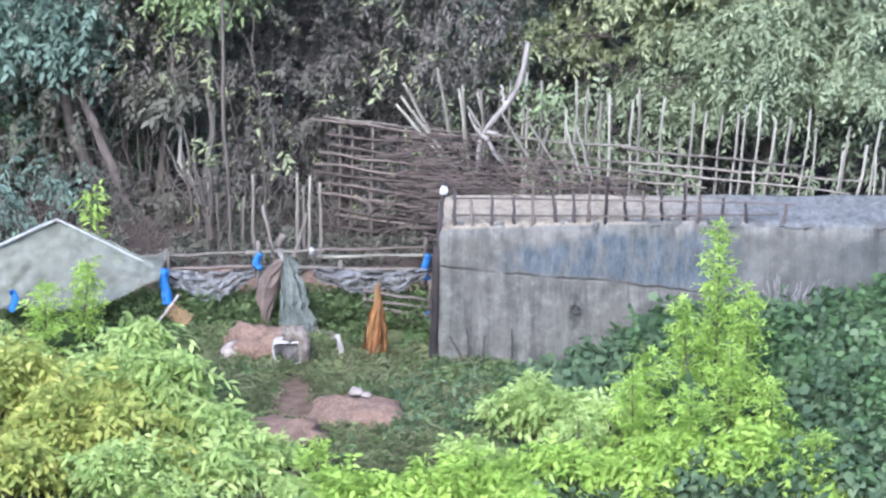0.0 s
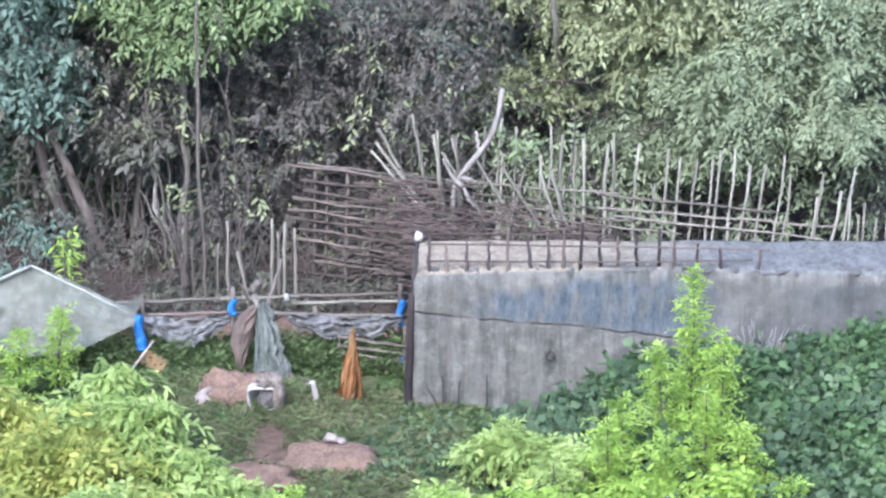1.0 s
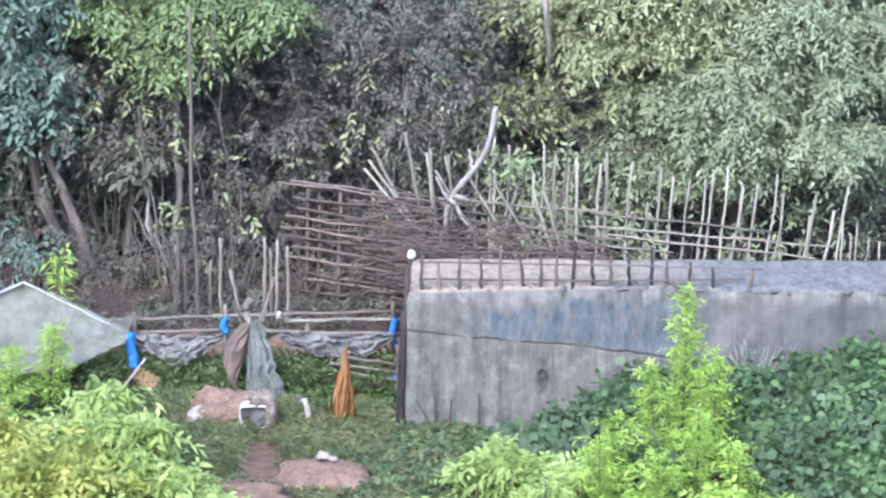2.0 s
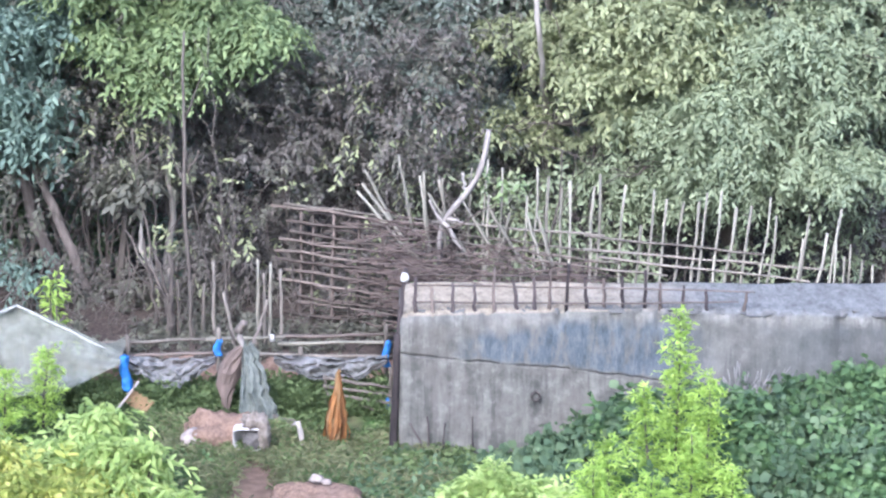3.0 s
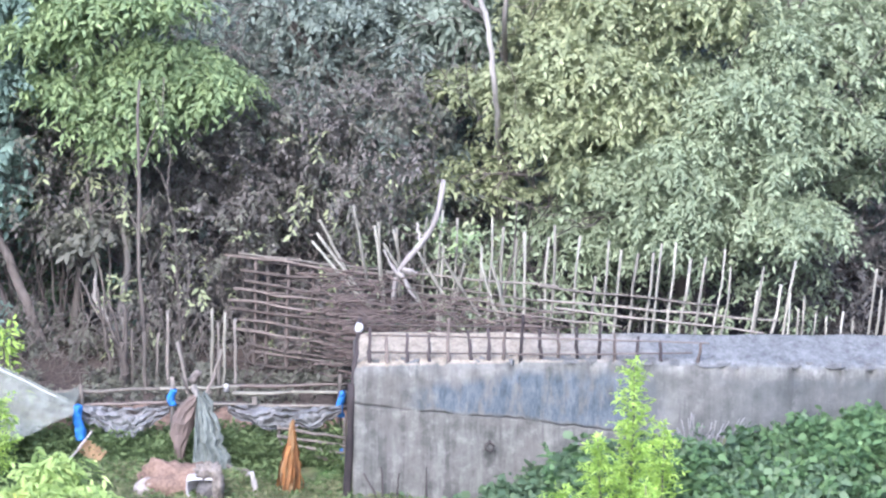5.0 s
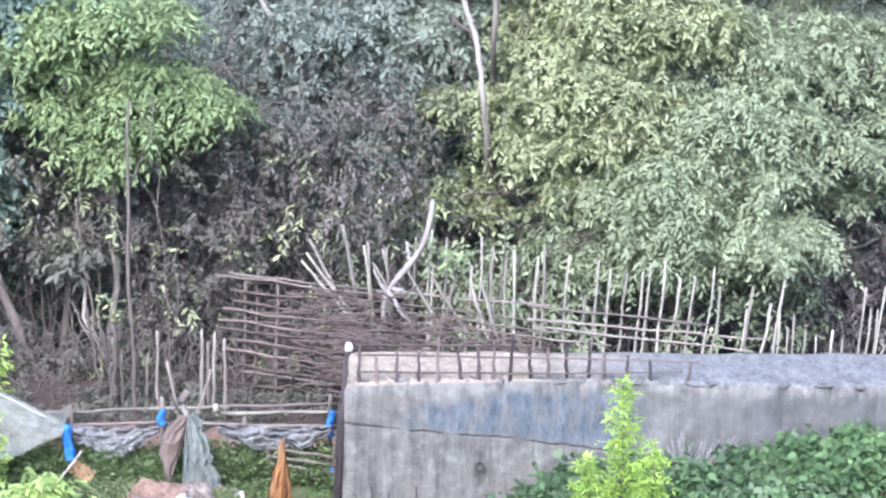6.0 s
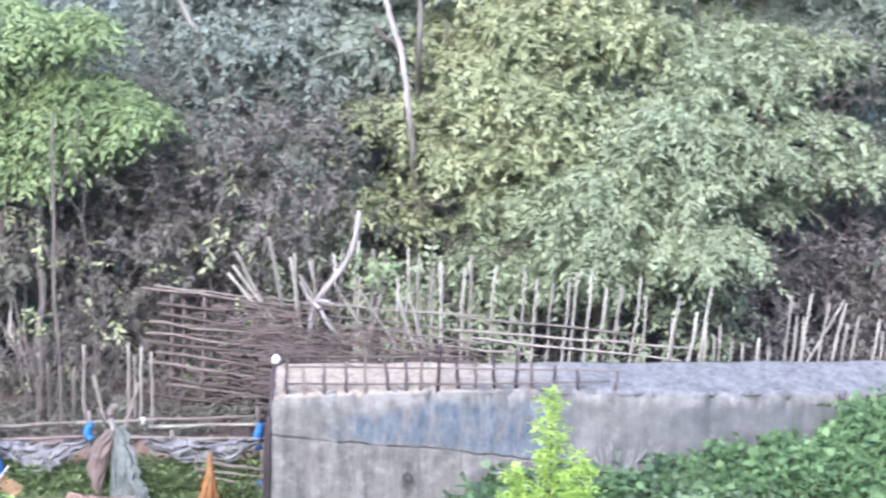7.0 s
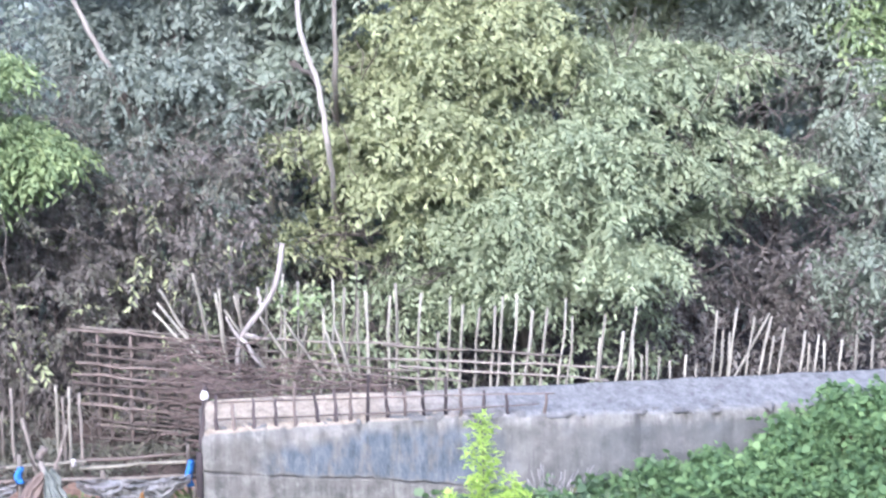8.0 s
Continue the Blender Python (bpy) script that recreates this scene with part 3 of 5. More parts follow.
# the bleached dead branch that stands out of the fence
snag = thing("dead_branch", "bleached bare forked branch standing in the fence", "branch", (0.45, 39.2, 1.6))
line = [(0.0, -0.1, -0.4), (0.0, -0.2, 0.3), (0.04, -0.26, 0.5), (0.11, -0.28, 0.64), (0.2, -0.3, 0.76), (0.3, -0.3, 0.88), (0.39, -0.3, 1.0), (0.47, -0.3, 1.12), (0.53, -0.3, 1.26), (0.57, -0.3, 1.42), (0.60, -0.3, 1.58), (0.62, -0.3, 1.76)]
v, f = tube_data(line, [0.035, 0.035, 0.036, 0.03, 0.038, 0.033, 0.04, 0.034, 0.038, 0.034, 0.04, 0.028], 8, 0.2)
stem = part("stem", mesh_of("stem", v, f, M_SNAG, True), snag)
for a, b in (((0.04, -0.28, 0.5), (-0.12, -0.3, 0.85)), ((0.34, -0.3, 0.93), (0.28, -0.3, 1.2)), ((0.05, -0.28, 0.55), (0.3, -0.25, 0.15)), ((0.1, -0.28, 0.6), (0.3, -0.3, 0.55))):
    pole("twig", a, b, 0.03, 0.014, M_SNAG, stem, 0.02)

# ---- the low pen on the left ----
pen = thing("bamboo_pen", "low pen of horizontal bamboo poles lashed to short posts", "fence", (-2.0, 38.4, 0))


def pen_part(name, a, b, r0, r1, m, crook=0.01):
    o = Vector((-2.0, 38.4, 0))
    return pole(name, Vector(a) - o, Vector(b) - o, r0, r1, m, pen, crook)


for a, b, m in (((-4.3, 38.5, 0.63), (-2.2, 38.42, 0.75), M_BAMBOO), ((-2.5, 38.40, 0.74), (-1.5, 38.36, 0.78), M_POLE), ((-1.7, 38.44, 0.76), (-0.05, 38.4, 0.82), M_RAIL),
                ((-3.7, 38.3, 0.54), (-2.3, 38.3, 0.60), M_RAIL), ((-2.4, 38.32, 0.57), (-0.1, 38.3, 0.55), M_BAMBOO), ((-1.0, 37.62, 0.47), (-0.1, 37.55, 0.35), M_BAMBOO), ((-1.0, 37.6, 0.37), (-0.1, 37.55, 0.25), M_BAMBOO),
                ((-0.95, 37.6, 0.27), (-0.1, 37.55, 0.15), M_BAMBOO), ((-0.9, 37.6, 0.16), (-0.1, 37.55, 0.05), M_RAIL), ((-1.6, 38.5, 0.66), (-0.1, 38.5, 0.68), M_POLE)):
    pen_part("rail", a, b, 0.024, 0.018, m)
for x, h in ((-3.48, 0.85), (-2.33, 0.95), (-1.3, 0.7), (-0.22, 1.0)):
    pen_part("post", (x, 38.2, -0.05), (x, 38.2, h), 0.03, 0.026, M_BAMBOO)
for x, y, h, lean in ((-1.88, 39.3, 1.55, 0), (-1.80, 39.2, 1.4, 0), (-1.74, 39.25, 1.52, 0.03), (-1.58, 39.1, 1.48, 0), (-2.46, 39.4, 1.5, 0), (-3.0, 39.6, 1.35, -0.05), (-2.92, 39.6, 1.2, -0.02),
                      (-3.06, 39.5, 1.05, 0), (-2.75, 39.3, 1.25, 0), (-2.62, 39.6, 1.15, 0.03), (-1.95, 39.0, 1.1, 0.2), (-2.15, 39.0, 1.2, -0.16)):
    pen_part("stake", (x, y, 0.35), (x + lean, y, h), 0.026, 0.018, M_POLE if h > 1.5 else M_BAMBOO)

pen_part("post", (-0.95, 37.64, -0.05), (-0.97, 37.64, 0.5), 0.025, 0.02, M_BAMBOO)
pen_part("post", (-0.17, 37.58, -0.05), (-0.16, 37.58, 0.62), 0.025, 0.02, M_BAMBOO)


# bare earth banked up behind the pen's rails
def bank(u, v):
    x, y = -4.2 + 4.1 * u, 38.3 + 1.0 * v
    h = 0.40 * math.sin(math.pi * min(v * 1.15 + 0.02, 1)) ** 0.6 * (0.85 + 0.35 * noise.noise(Vector((x * 1.6, y * 2, 3)))) + 0.05 * noise.noise(Vector((x * 5, y * 5, 1)))
    return Vector((x, y, max(h, 0.0) + 0.12 * v - 0.05))


v, f = sheet(bank, 90, 22)
tagged(new("earth_bank", mesh_of("earth_bank", v, f, M_EARTH, True)), "low bank of bare brown earth behind the pen rails", "bank")

# tent of shade net
net = thing("shade_net", "grey mesh net pulled over a stake into a tent", "net", (-4.7, 37.7, 0))


def net_point(u, v):
    px, pz = -5.75 + 2.25 * u, 0.0
    ridge = 1.36 - (0.98 * (0.435 - u) if u < 0.435 else 0) - (1.16 * (u - 0.435) ** 1.1 if u >= 0.435 else 0)
    low = 0.38 - 0.05 * math.sin(math.pi * u) + 0.34 * max(0, u - 0.62) / 0.38
    z = ridge + (low - ridge) * v
    y = 37.75 - 0.45 * v + 0.05 * math.sin(u * 17 + 3 * v) * v
    fan = math.atan2(u - 0.43, v * 0.5 + 0.05)
    w = 0.04 * noise.noise(Vector((u * 5, v * 4, 2))) + 0.05 * v * math.sin(fan * 22 + 3 * noise.noise(Vector((u * 4, v * 3, 5))))
    return Vector((px + 4.7, y - 37.7 + w, z))


v, f = sheet(net_point, 48, 24)
cloth = part("cloth", mesh_of("cloth", v, f, M_NET, True), net)


def net_back(u, v):
    p = net_point(u, v)
    return Vector((p.x, 0.05 + 0.9 * v, p.z))


v, f = sheet(net_back, 24, 12)
part("cloth", mesh_of("cloth", v, f, M_NET, True), net)
pole("hem", (-1.05, -0.02, 0.93), (-0.1, -0.02, 1.37), 0.022, 0.02, M_HEM, cloth, 0.006)
pole("hem", (-0.1, 0.02, 1.37), (1.2, 0.02, 0.70), 0.015, 0.013, M_HEM, cloth, 0.006)
pole("stake", (-0.08, 0.1, 0), (-0.08, 0.06, 1.36), 0.025, 0.02, M_BAMBOO, net)


def drape(x0, x1, z, sag, drop, y, seed):
    """Thin sheet slung over a rail: slanting creases, puckered ends and a ragged hem."""
    def fn(u, v):
        s = math.sin(math.pi * u)
        hem = drop * (1 + 0.5 * noise.noise(Vector((u * 6, seed, 0))) + 0.2 * noise.noise(Vector((u * 19, seed, 3))))
        zz = z - sag * 0.6 * s * (0.4 + v) - hem * v * (0.3 + 0.7 * s)
        zz += 0.045 * noise.noise(Vector((u * 4, v * 2, seed)))
        warp = 1.6 * noise.noise(Vector((u * 3, v * 2.4, seed + 2)))
        ridge = abs(math.sin(v * 7.5 + u * 5.0 + warp * 2 + seed)) + 0.8 * abs(math.sin(v * 5.0 - u * 9.0 + warp * 3))
        fine = noise.noise(Vector((u * 22, v * 9, seed + 7)))
        yy = y - 0.12 * v - 0.085 * ridge + 0.045 * fine + 0.06 * noise.noise(Vector((u * 6, v * 5, seed + 4)))
        return Vector((x0 + (x1 - x0) * u, yy, zz + 0.03 * ridge))
    return sheet(fn, 90, 28)


for x0, x1, z, sag, drop, y, seed in ((-3.48, -2.35, 0.66, 0.14, 0.26, 37.95, 1.0), (-1.62, -0.2, 0.66, 0.10, 0.22, 37.95, 5.0)):
    v, f = drape(x0, x1, z, sag, drop, y, seed)
    tagged(new("plastic_sheet", mesh_of("plastic_sheet", v, f, M_TARP, True)), "crumpled pale plastic sheet draped over the pen rail", "sheet", "plastic sheets")


def wrap(x, y, z0, z1, r, seed):
    V, F = [], []
    n, s = 14, 14
    for i in range(n + 1):
        k = i / n
        for j in range(s):
            w = 2 * math.pi * j / s
            nz = noise.noise(Vector((math.cos(w) * 2.2, math.sin(w) * 2.2, k * 6 + seed))) + 0.6 * noise.noise(Vector((math.cos(w) * 5, math.sin(w) * 5, k * 9 + seed)))
            rr = r * (0.95 - 0.25 * k) * (1 + 0.35 * nz)
            V.append((rr * math.cos(w) + 0.02 * math.sin(k * 5 + seed), rr * math.sin(w), (z1 - z0) * k + 0.10 * (0.5 - k) * nz))
    for i in range(n):
        for j in range(s):
            t = (j + 1) % s
            F.append([i * s + j, i * s + t, (i + 1) * s + t, (i + 1) * s + j])
    F += [list(range(s))[::-1], [n * s + j for j in range(s)]]
    ob = tagged(new("blue_wrapping", mesh_of("blue_wrapping", V, F, M_BLUE, True)), "crumpled bright blue plastic wrapped round a pen post", "wrapping", "blue wrappings")
    ob.location = (x, y, z0)


wrap(-3.45, 37.55, 0.32, 0.77, 0.075, 1)
wrap(-2.33, 38.1, 0.62, 0.82, 0.058, 9)
wrap(-0.21, 37.95, 0.52, 0.85, 0.055, 3)
wrap(-0.20, 37.6, 0.0, 0.20, 0.05, 4)
wrap(-5.28, 37.1, 0.38, 0.62, 0.06, 5)

# broken grey stump: a slab of loose bark leaning on a brown stem with a snapped neck
stump = thing("stump", "broken tree stump with a ragged slab of grey bark", "stump", (-1.95, 37.4, 0))


def slab_point(u, v):
    a = 2 * math.pi * u
    c, s = math.cos(a), math.sin(a)
    ragged = 0.13 * noise.noise(Vector((c * 2.5, s * 2.5, 7))) + 0.08 * noise.noise(Vector((c * 9, s * 9, 2)))
    left, right = -0.03 - 0.05 * (1 - v), 0.09 + 0.35 * (1 - v) ** 0.9 + 0.07 * noise.noise(Vector((v * 4, 3, 1))) + 0.05 * noise.noise(Vector((v * 12, 3, 1)))
    fold = 0.06 * noise.noise(Vector((c * 3.2 + v, s * 1.5, v * 1.6))) + 0.04 * noise.noise(Vector((c * 9, s * 3, v * 4)))
    x = (left + right) / 2 + (right - left) / 2 * c
    y = -0.08 - 0.16 * (1 - v) + 0.06 * s + fold
    return Vector((x, y, 0.06 * (1 - c) * (1 - v) + 0.95 * v + ragged * (v * v + 0.6 * (1 - v))))


v, f = sheet(slab_point, 48, 26)
f.append([26 * 49 + i for i in range(48)])
trunk = part("bark_slab", mesh_of("bark_slab", v, f, M_SACK), stump, "ragged slab of grey bark")
line = [(-0.25, -0.06, -0.05), (-0.25, -0.05, 0.15), (-0.25, -0.03, 0.30), (-0.24, 0, 0.44), (-0.21, 0.02, 0.60), (-0.16, 0.02, 0.74), (-0.09, 0.02, 0.86), (-0.04, 0.02, 0.93)]
v, f = tube_data(line, [0.045, 0.045, 0.075, 0.115, 0.125, 0.105, 0.07, 0.045], 14, 0.3)
stem = part("side_stem", mesh_of("side_stem", v, f, M_TWIG), stump, "rough brown side stem")
pole("neck", (-0.05, 0.02, 0.88), (-0.05, 0.0, 1.15), 0.04, 0.028, M_SNAG, stem, 0.02)
pole("splinter", (-0.09, 0.0, 1.12), (-0.01, -0.02, 1.27), 0.055, 0.04, M_BARKBROWN, stem, 0.02, n=4)
pole("splinter", (0.05, 0.02, 0.9), (0.20, 0.05, 1.22), 0.022, 0.01, M_BARKBROWN, stem)
pole("splinter", (-0.12, 0.05, 0.95), (-0.24, 0.08, 1.2), 0.018, 0.008, M_BARKBROWN, stem)
pole("root", (0.2, -0.15, 0.14), (0.78, -0.5, 0.03), 0.045, 0.02, M_BARK, stump, 0.03)
pole("root", (0.2, -0.2, 0.10), (-0.5, -0.5, 0.03), 0.045, 0.02, M_BARK, stump, 0.03)

# cut white canister lying on its side, open to the yard
def canister():
    th = thing("canister", "cut white plastic canister lying open beside the earth mound", "container", (-1.84, 35.9, 0.07))
    V, F = [], []
    s = 24
    rings = [(0.26, 0.9), (0.22, 1.0), (0.0, 1.0), (-0.012, 0.98), (-0.012, 0.90), (0.0, 0.88), (0.2, 0.86)]
    for y, k in rings:
        for j in range(s):
            w = 2 * math.pi * j / s
            cx, sz = math.cos(w), math.sin(w)
            q = (abs(cx) ** 4 + abs(sz) ** 4) ** -0.25
            V.append((0.20 * k * q * cx, y - (0.05 * max(sz, 0)), 0.20 + 0.20 * k * q * sz * (1 if sz < 0 else 0.45)))
    n = len(rings)
    for i in range(n - 1):
        for j in range(s):
            t = (j + 1) % s
            F.append([i * s + j, i * s + t, (i + 1) * s + t, (i + 1) * s + j])
    F += [list(range(s))[::-1], [(n - 1) * s + j for j in range(s)]]
    body = part("body", mesh_of("body", V, F, M_WHITE, True), th)
    v, f = blob(0.12, 0.09, 0.17, 0.5, 2.6, 9.0, flat=False)
    part("lining", mesh_of("lining", v, f, M_DARK, True), body, "dark earth heaped in the opening", Matrix.Translation((0.05, 0.06, 0.14)))
    v, f = blob(0.15, 0.15, 0.10, 0.8, 2.4, 4.0, 16, 24, False)
    part("sack", mesh_of("sack", v, f, M_SACKCLOTH, True), th, "crumpled grey-brown sack over the top", Matrix.Translation((0.06, 0.10, 0.33)))
    v, f = blob(0.07, 0.10, 0.19, 0.6, 2.4, 6.0, 14, 18, False)
    part("sack", mesh_of("sack", v, f, M_SACKCLOTH, True), th, "crumpled grey-brown sack over the side", Matrix.Translation((0.19, -0.03, 0.2)))


canister()


# bundle of dry orange leaves standing in the weeds
def blades(th, n, h, r, low, seedv):
    """Ragged strips that hang from one point, each ending at its own height."""
    for i in range(n):
        a = 2 * math.pi * i / n + float(rng.uniform(-0.3, 0.3))
        rad = r * float(rng.uniform(0.55, 1.15))
        hh = h * float(rng.uniform(0.80, 1.0))
        foot = float(rng.uniform(0.0, low))
        ww = float(rng.uniform(0.022, 0.05))
        twist = float(rng.normal(0, 0.5))

        def fn(u, v):
            out = rad * (1 - v ** 2.4) * (1 + 0.35 * noise.noise(Vector((v * 3, i * 1.7, seedv))))
            wid = ww * (0.45 + 1.5 * v * (1 - v)) * (u - 0.5) * 2
            t = a + twist * (1 - v)
            b = 0.025 * noise.noise(Vector((v * 5, i, seedv)))
            x = out * math.cos(a) * 0.9 - wid * math.sin(t) + b + 0.05 * (v - 0.5)
            y = out * math.sin(a) + wid * math.cos(t) - 0.03 * abs(u - 0.5)
            return Vector((x, y, foot + (hh - foot) * v))
        v, f = sheet(fn, 3, 12)
        part("leaf", mesh_of("leaf", v, f, M_BOARD if i % 5 == 1 else M_DRYLEAF, True), th)


bundle = thing("dry_leaf_bundle", "tall ragged bundle of dry orange-brown leaves standing in weeds", "dry leaves", (-0.80, 36.3, 0.0))
blades(bundle, 24, 0.98, 0.10, 0.10, 1)
blades(bundle, 30, 0.93, 0.14, 0.28, 3)
blades(bundle, 14, 0.66, 0.17, 0.16, 5)
pole("stick", (0.03, 0, -0.05), (0.03, 0, 0.9), 0.02, 0.015, M_BOARD, bundle)

# leaning orange board and stick, small pale stakes and stones
board = thing("board", "orange-brown board leaning on a pale stick", "board", (-3.3, 37.5, 0))
bm = bmesh.new()
bmesh.ops.create_cube(bm, size=1.0, matrix=pose(0.02, -0.1, 0.22, 55, 20, -35) @ Matrix.Diagonal((0.36, 0.20, 0.022, 1)))
bmesh.ops.bevel(bm, geom=bm.edges[:], offset=0.006, segments=1, affect="EDGES")
me = bpy.data.meshes.new("panel")
bm.to_mesh(me)
me.materials.append(M_BOARD)
part("panel", me, board)
pole("stick", (-0.35, -0.25, 0.02), (0.02, -0.05, 0.47), 0.018, 0.016, M_SNAG, board)
for x, y, h, lean in ((-1.20, 36.25, 0.33, -0.07), (-1.5, 36.9, 0.12, 0.2)):
    ob = pole("stake", (x, y, -0.05), (x + lean, y, h), 0.035, 0.028, M_SNAG)
    tagged(ob, "short pale weathered stake in the weeds", "stake", "short stakes")
for x, y, s, k in ((-2.5, 36.25, 0.21, 1), (-1.0, 34.45, 0.09, 2), (-0.88, 34.35, 0.06, 3), (-2.5, 31.95, 0.13, 4), (-2.15, 32.1, 0.11, 5), (-1.65, 32.1, 0.15, 6)):
    v, f = blob(s, s * 0.8, s * 0.75, 0.35, 1.8, k, 9, 13)
    ob = tagged(new("stone", mesh_of("stone", v, f, M_STONE, True)), "pale rough stone lying on the earth", "stone", "stones")
    ob.location = (x, y, ground_z(x, y) + (0.22 if k in (2, 3) else 0.06 if k == 1 else 0))
# rusty ring in the wall, thin sticks against it
ring = thing("iron_ring", "rusty iron ring hanging from a stub on the concrete wall", "ring", (1.58, 36.08, 0.72))
v, f = tube_data([(0.052 * math.cos(a), -0.05, 0.052 * math.sin(a)) for a in np.linspace(0, 2 * math.pi * 0.97, 18)], [0.012] * 18, 6)
part("hoop", mesh_of("hoop", v, f, M_IRON, True), ring)
pole("stub", (0, 0.08, 0.07), (0, -0.07, 0.06), 0.016, 0.014, M_IRON, ring, 0, n=2, knots=False)
for x, l, h in ((0.28, 0.05, 0.5), (0.50, -0.03, 0.42), (0.82, 0.0, 0.5), (0.08, 0.22, 0.0)):
    ob = pole("stick", (x + l, 35.82, 0), (x, 35.93, max(h, 0.42)), 0.014, 0.008, M_DARKWOOD)
    tagged(ob, "thin dark stick leaning on the concrete wall", "stick", "leaning sticks")
dead = thing("dead_shrub", "pale grey dead shrub leaning on the concrete wall", "shrub", (4.05, 35.6, 0.6))
segs = []
for _ in range(70):
    a = float(rng.normal(0.35, 0.6))
    l = float(rng.uniform(0.25, 0.72))
    x = float(rng.uniform(-0.25, 0.2))
    segs.append(((x, 0, -0.2), (x + l * math.sin(a), float(rng.uniform(-0.15, 0.15)), l * math.cos(a)), 0.022, 0.007, 0.04))
for a, b in (((-0.45, -0.1, -0.15), (0.42, -0.15, 0.26)), ((-0.2, -0.15, -0.2), (0.34, -0.18, 0.08)), ((-0.1, -0.12, -0.1), (0.5, -0.1, 0.12))):
    pole("branch", a, b, 0.03, 0.014, M_BARKPALE, dead, 0.03)
tagged(part("brushwood", sticks("brushwood", segs, M_DEAD), dead), kind="stuff")

# ---- plants of the yard ----


def shrub(name, label, x, y, spread, height, material, density, leaf, lobes=7, reach=0.25, count=9, pointed=False, group="shrubs", droop=0.1):
    """Stems from one foot and clumps of leaves at their ends."""
    z = ground_z(x, y)
    th = thing(name, label, "shrub", (x, y, z), group)
    L, segs = [], []
    for i in range(lobes):
        a = float(rng.uniform(0, 2 * math.pi))
        k = float(rng.uniform(0, 1)) ** 0.5
        if pointed:
            h = height * (0.12 + 0.88 * (i + 0.5) / lobes)
            wid = spread * (1.05 - 0.95 * (i + 0.5) / lobes)
            px, py = wid * 0.62 * math.cos(a), wid * 0.62 * math.sin(a)
            r = max(0.5 * wid * float(rng.uniform(0.7, 1.3)), 0.09)
            rz = max(height / lobes * 1.1, 0.14)
        else:
            px, py = spread * 0.75 * k * math.cos(a), spread * 0.75 * k * math.sin(a)
            h = height * (0.35 + 0.5 * (1 - k * 0.8) * float(rng.uniform(0.7, 1.2)))
            r = spread * float(rng.uniform(0.28, 0.42))
            rz = r * 0.85
        L.append((px, py, h, r, r, rz))
        segs.append(((0.05 * math.cos(a), 0.05 * math.sin(a), -0.05), (px, py, h), 0.02, 0.008, 0.04))
    for a, b, r0, r1, crook in segs:
        part("stem", sticks("stem", [(a, b, r0, r1, crook)], M_BARK), th)
    part("foliage", crown_mesh("foliage", L if pointed else clumps(L, 0.17), material, density, count, reach, leaf, droop, 0.8, 0.3), th)
    return th


YB = "bushy shrub with yellowing lime-green leaves in the yard"
for x, y, s, h, m in ((-4.75, 32.7, 0.8, 1.5, L_YELLOW), (-4.0, 32.3, 0.75, 1.2, L_YELLOW), (-3.45, 32.0, 0.7, 1.05, L_YELLOW), (-4.3, 31.3, 0.9, 0.8, L_YELLOW), (-3.3, 31.1, 0.75, 0.7, L_MID), (-2.85, 31.5, 0.45, 0.6, L_YELLOW),
                      (-5.2, 31.6, 0.8, 1.0, L_YELLOW)):
    shrub("shrub", YB, x, y, s, h, m, 38, (0.11, 0.05), 12, 0.34)
GB = "leafy green shrub with broad soft leaves in the yard"
for x, y, s, h, m in ((-3.3, 33.4, 0.55, 1.62, L_MID), (-2.95, 33.0, 0.5, 1.35, L_MID), (-2.5, 32.6, 0.5, 0.8, L_MID), (-4.8, 34.4, 0.5, 0.95, L_MID), (-2.15, 32.2, 0.45, 0.5, L_MID), (-4.1, 34.0, 0.5, 0.8, L_MID), (-3.6, 33.0, 0.45, 1.05, L_YELLOW),
                      (-2.6, 31.6, 0.5, 0.5, L_MID), (-5.4, 33.8, 0.5, 1.2, L_MID)):
    shrub("shrub", GB, x, y, s, h, m, 34, (0.15, 0.05), 10, 0.46, 13, droop=0.3)
LB = "low lime-green shrub at the yard's edge"
for x, y, s, h, m in ((-1.15, 31.2, 0.5, 0.35, L_LIME), (-0.75, 31.3, 0.45, 0.3, L_LIME), (-0.1, 31.5, 0.5, 0.42, L_LIME), (0.6, 31.2, 0.5, 0.3, L_LIME), (1.3, 31.6, 0.5, 0.5, L_LIME), (0.75, 33.2, 0.36, 0.75, L_MID), (1.1, 33.0, 0.4, 0.95, L_MID),
                      (-1.6, 31.2, 0.4, 0.25, L_MID), (1.95, 31.4, 0.55, 0.6, L_LIME), (1.9, 32.7, 0.42, 0.8, L_MID), (2.6, 31.6, 0.6, 0.8, L_LIME), (0.2, 32.2, 0.35, 0.4, L_MID), (3.3, 31.5, 0.55, 0.75, L_LIME), (3.75, 31.2, 0.45, 0.5, L_LIME), (1.5, 33.0, 0.34, 0.7, L_MID)):
    shrub("shrub", LB, x, y, s, h, m, 34, (0.12, 0.045), 10, 0.34, 10)


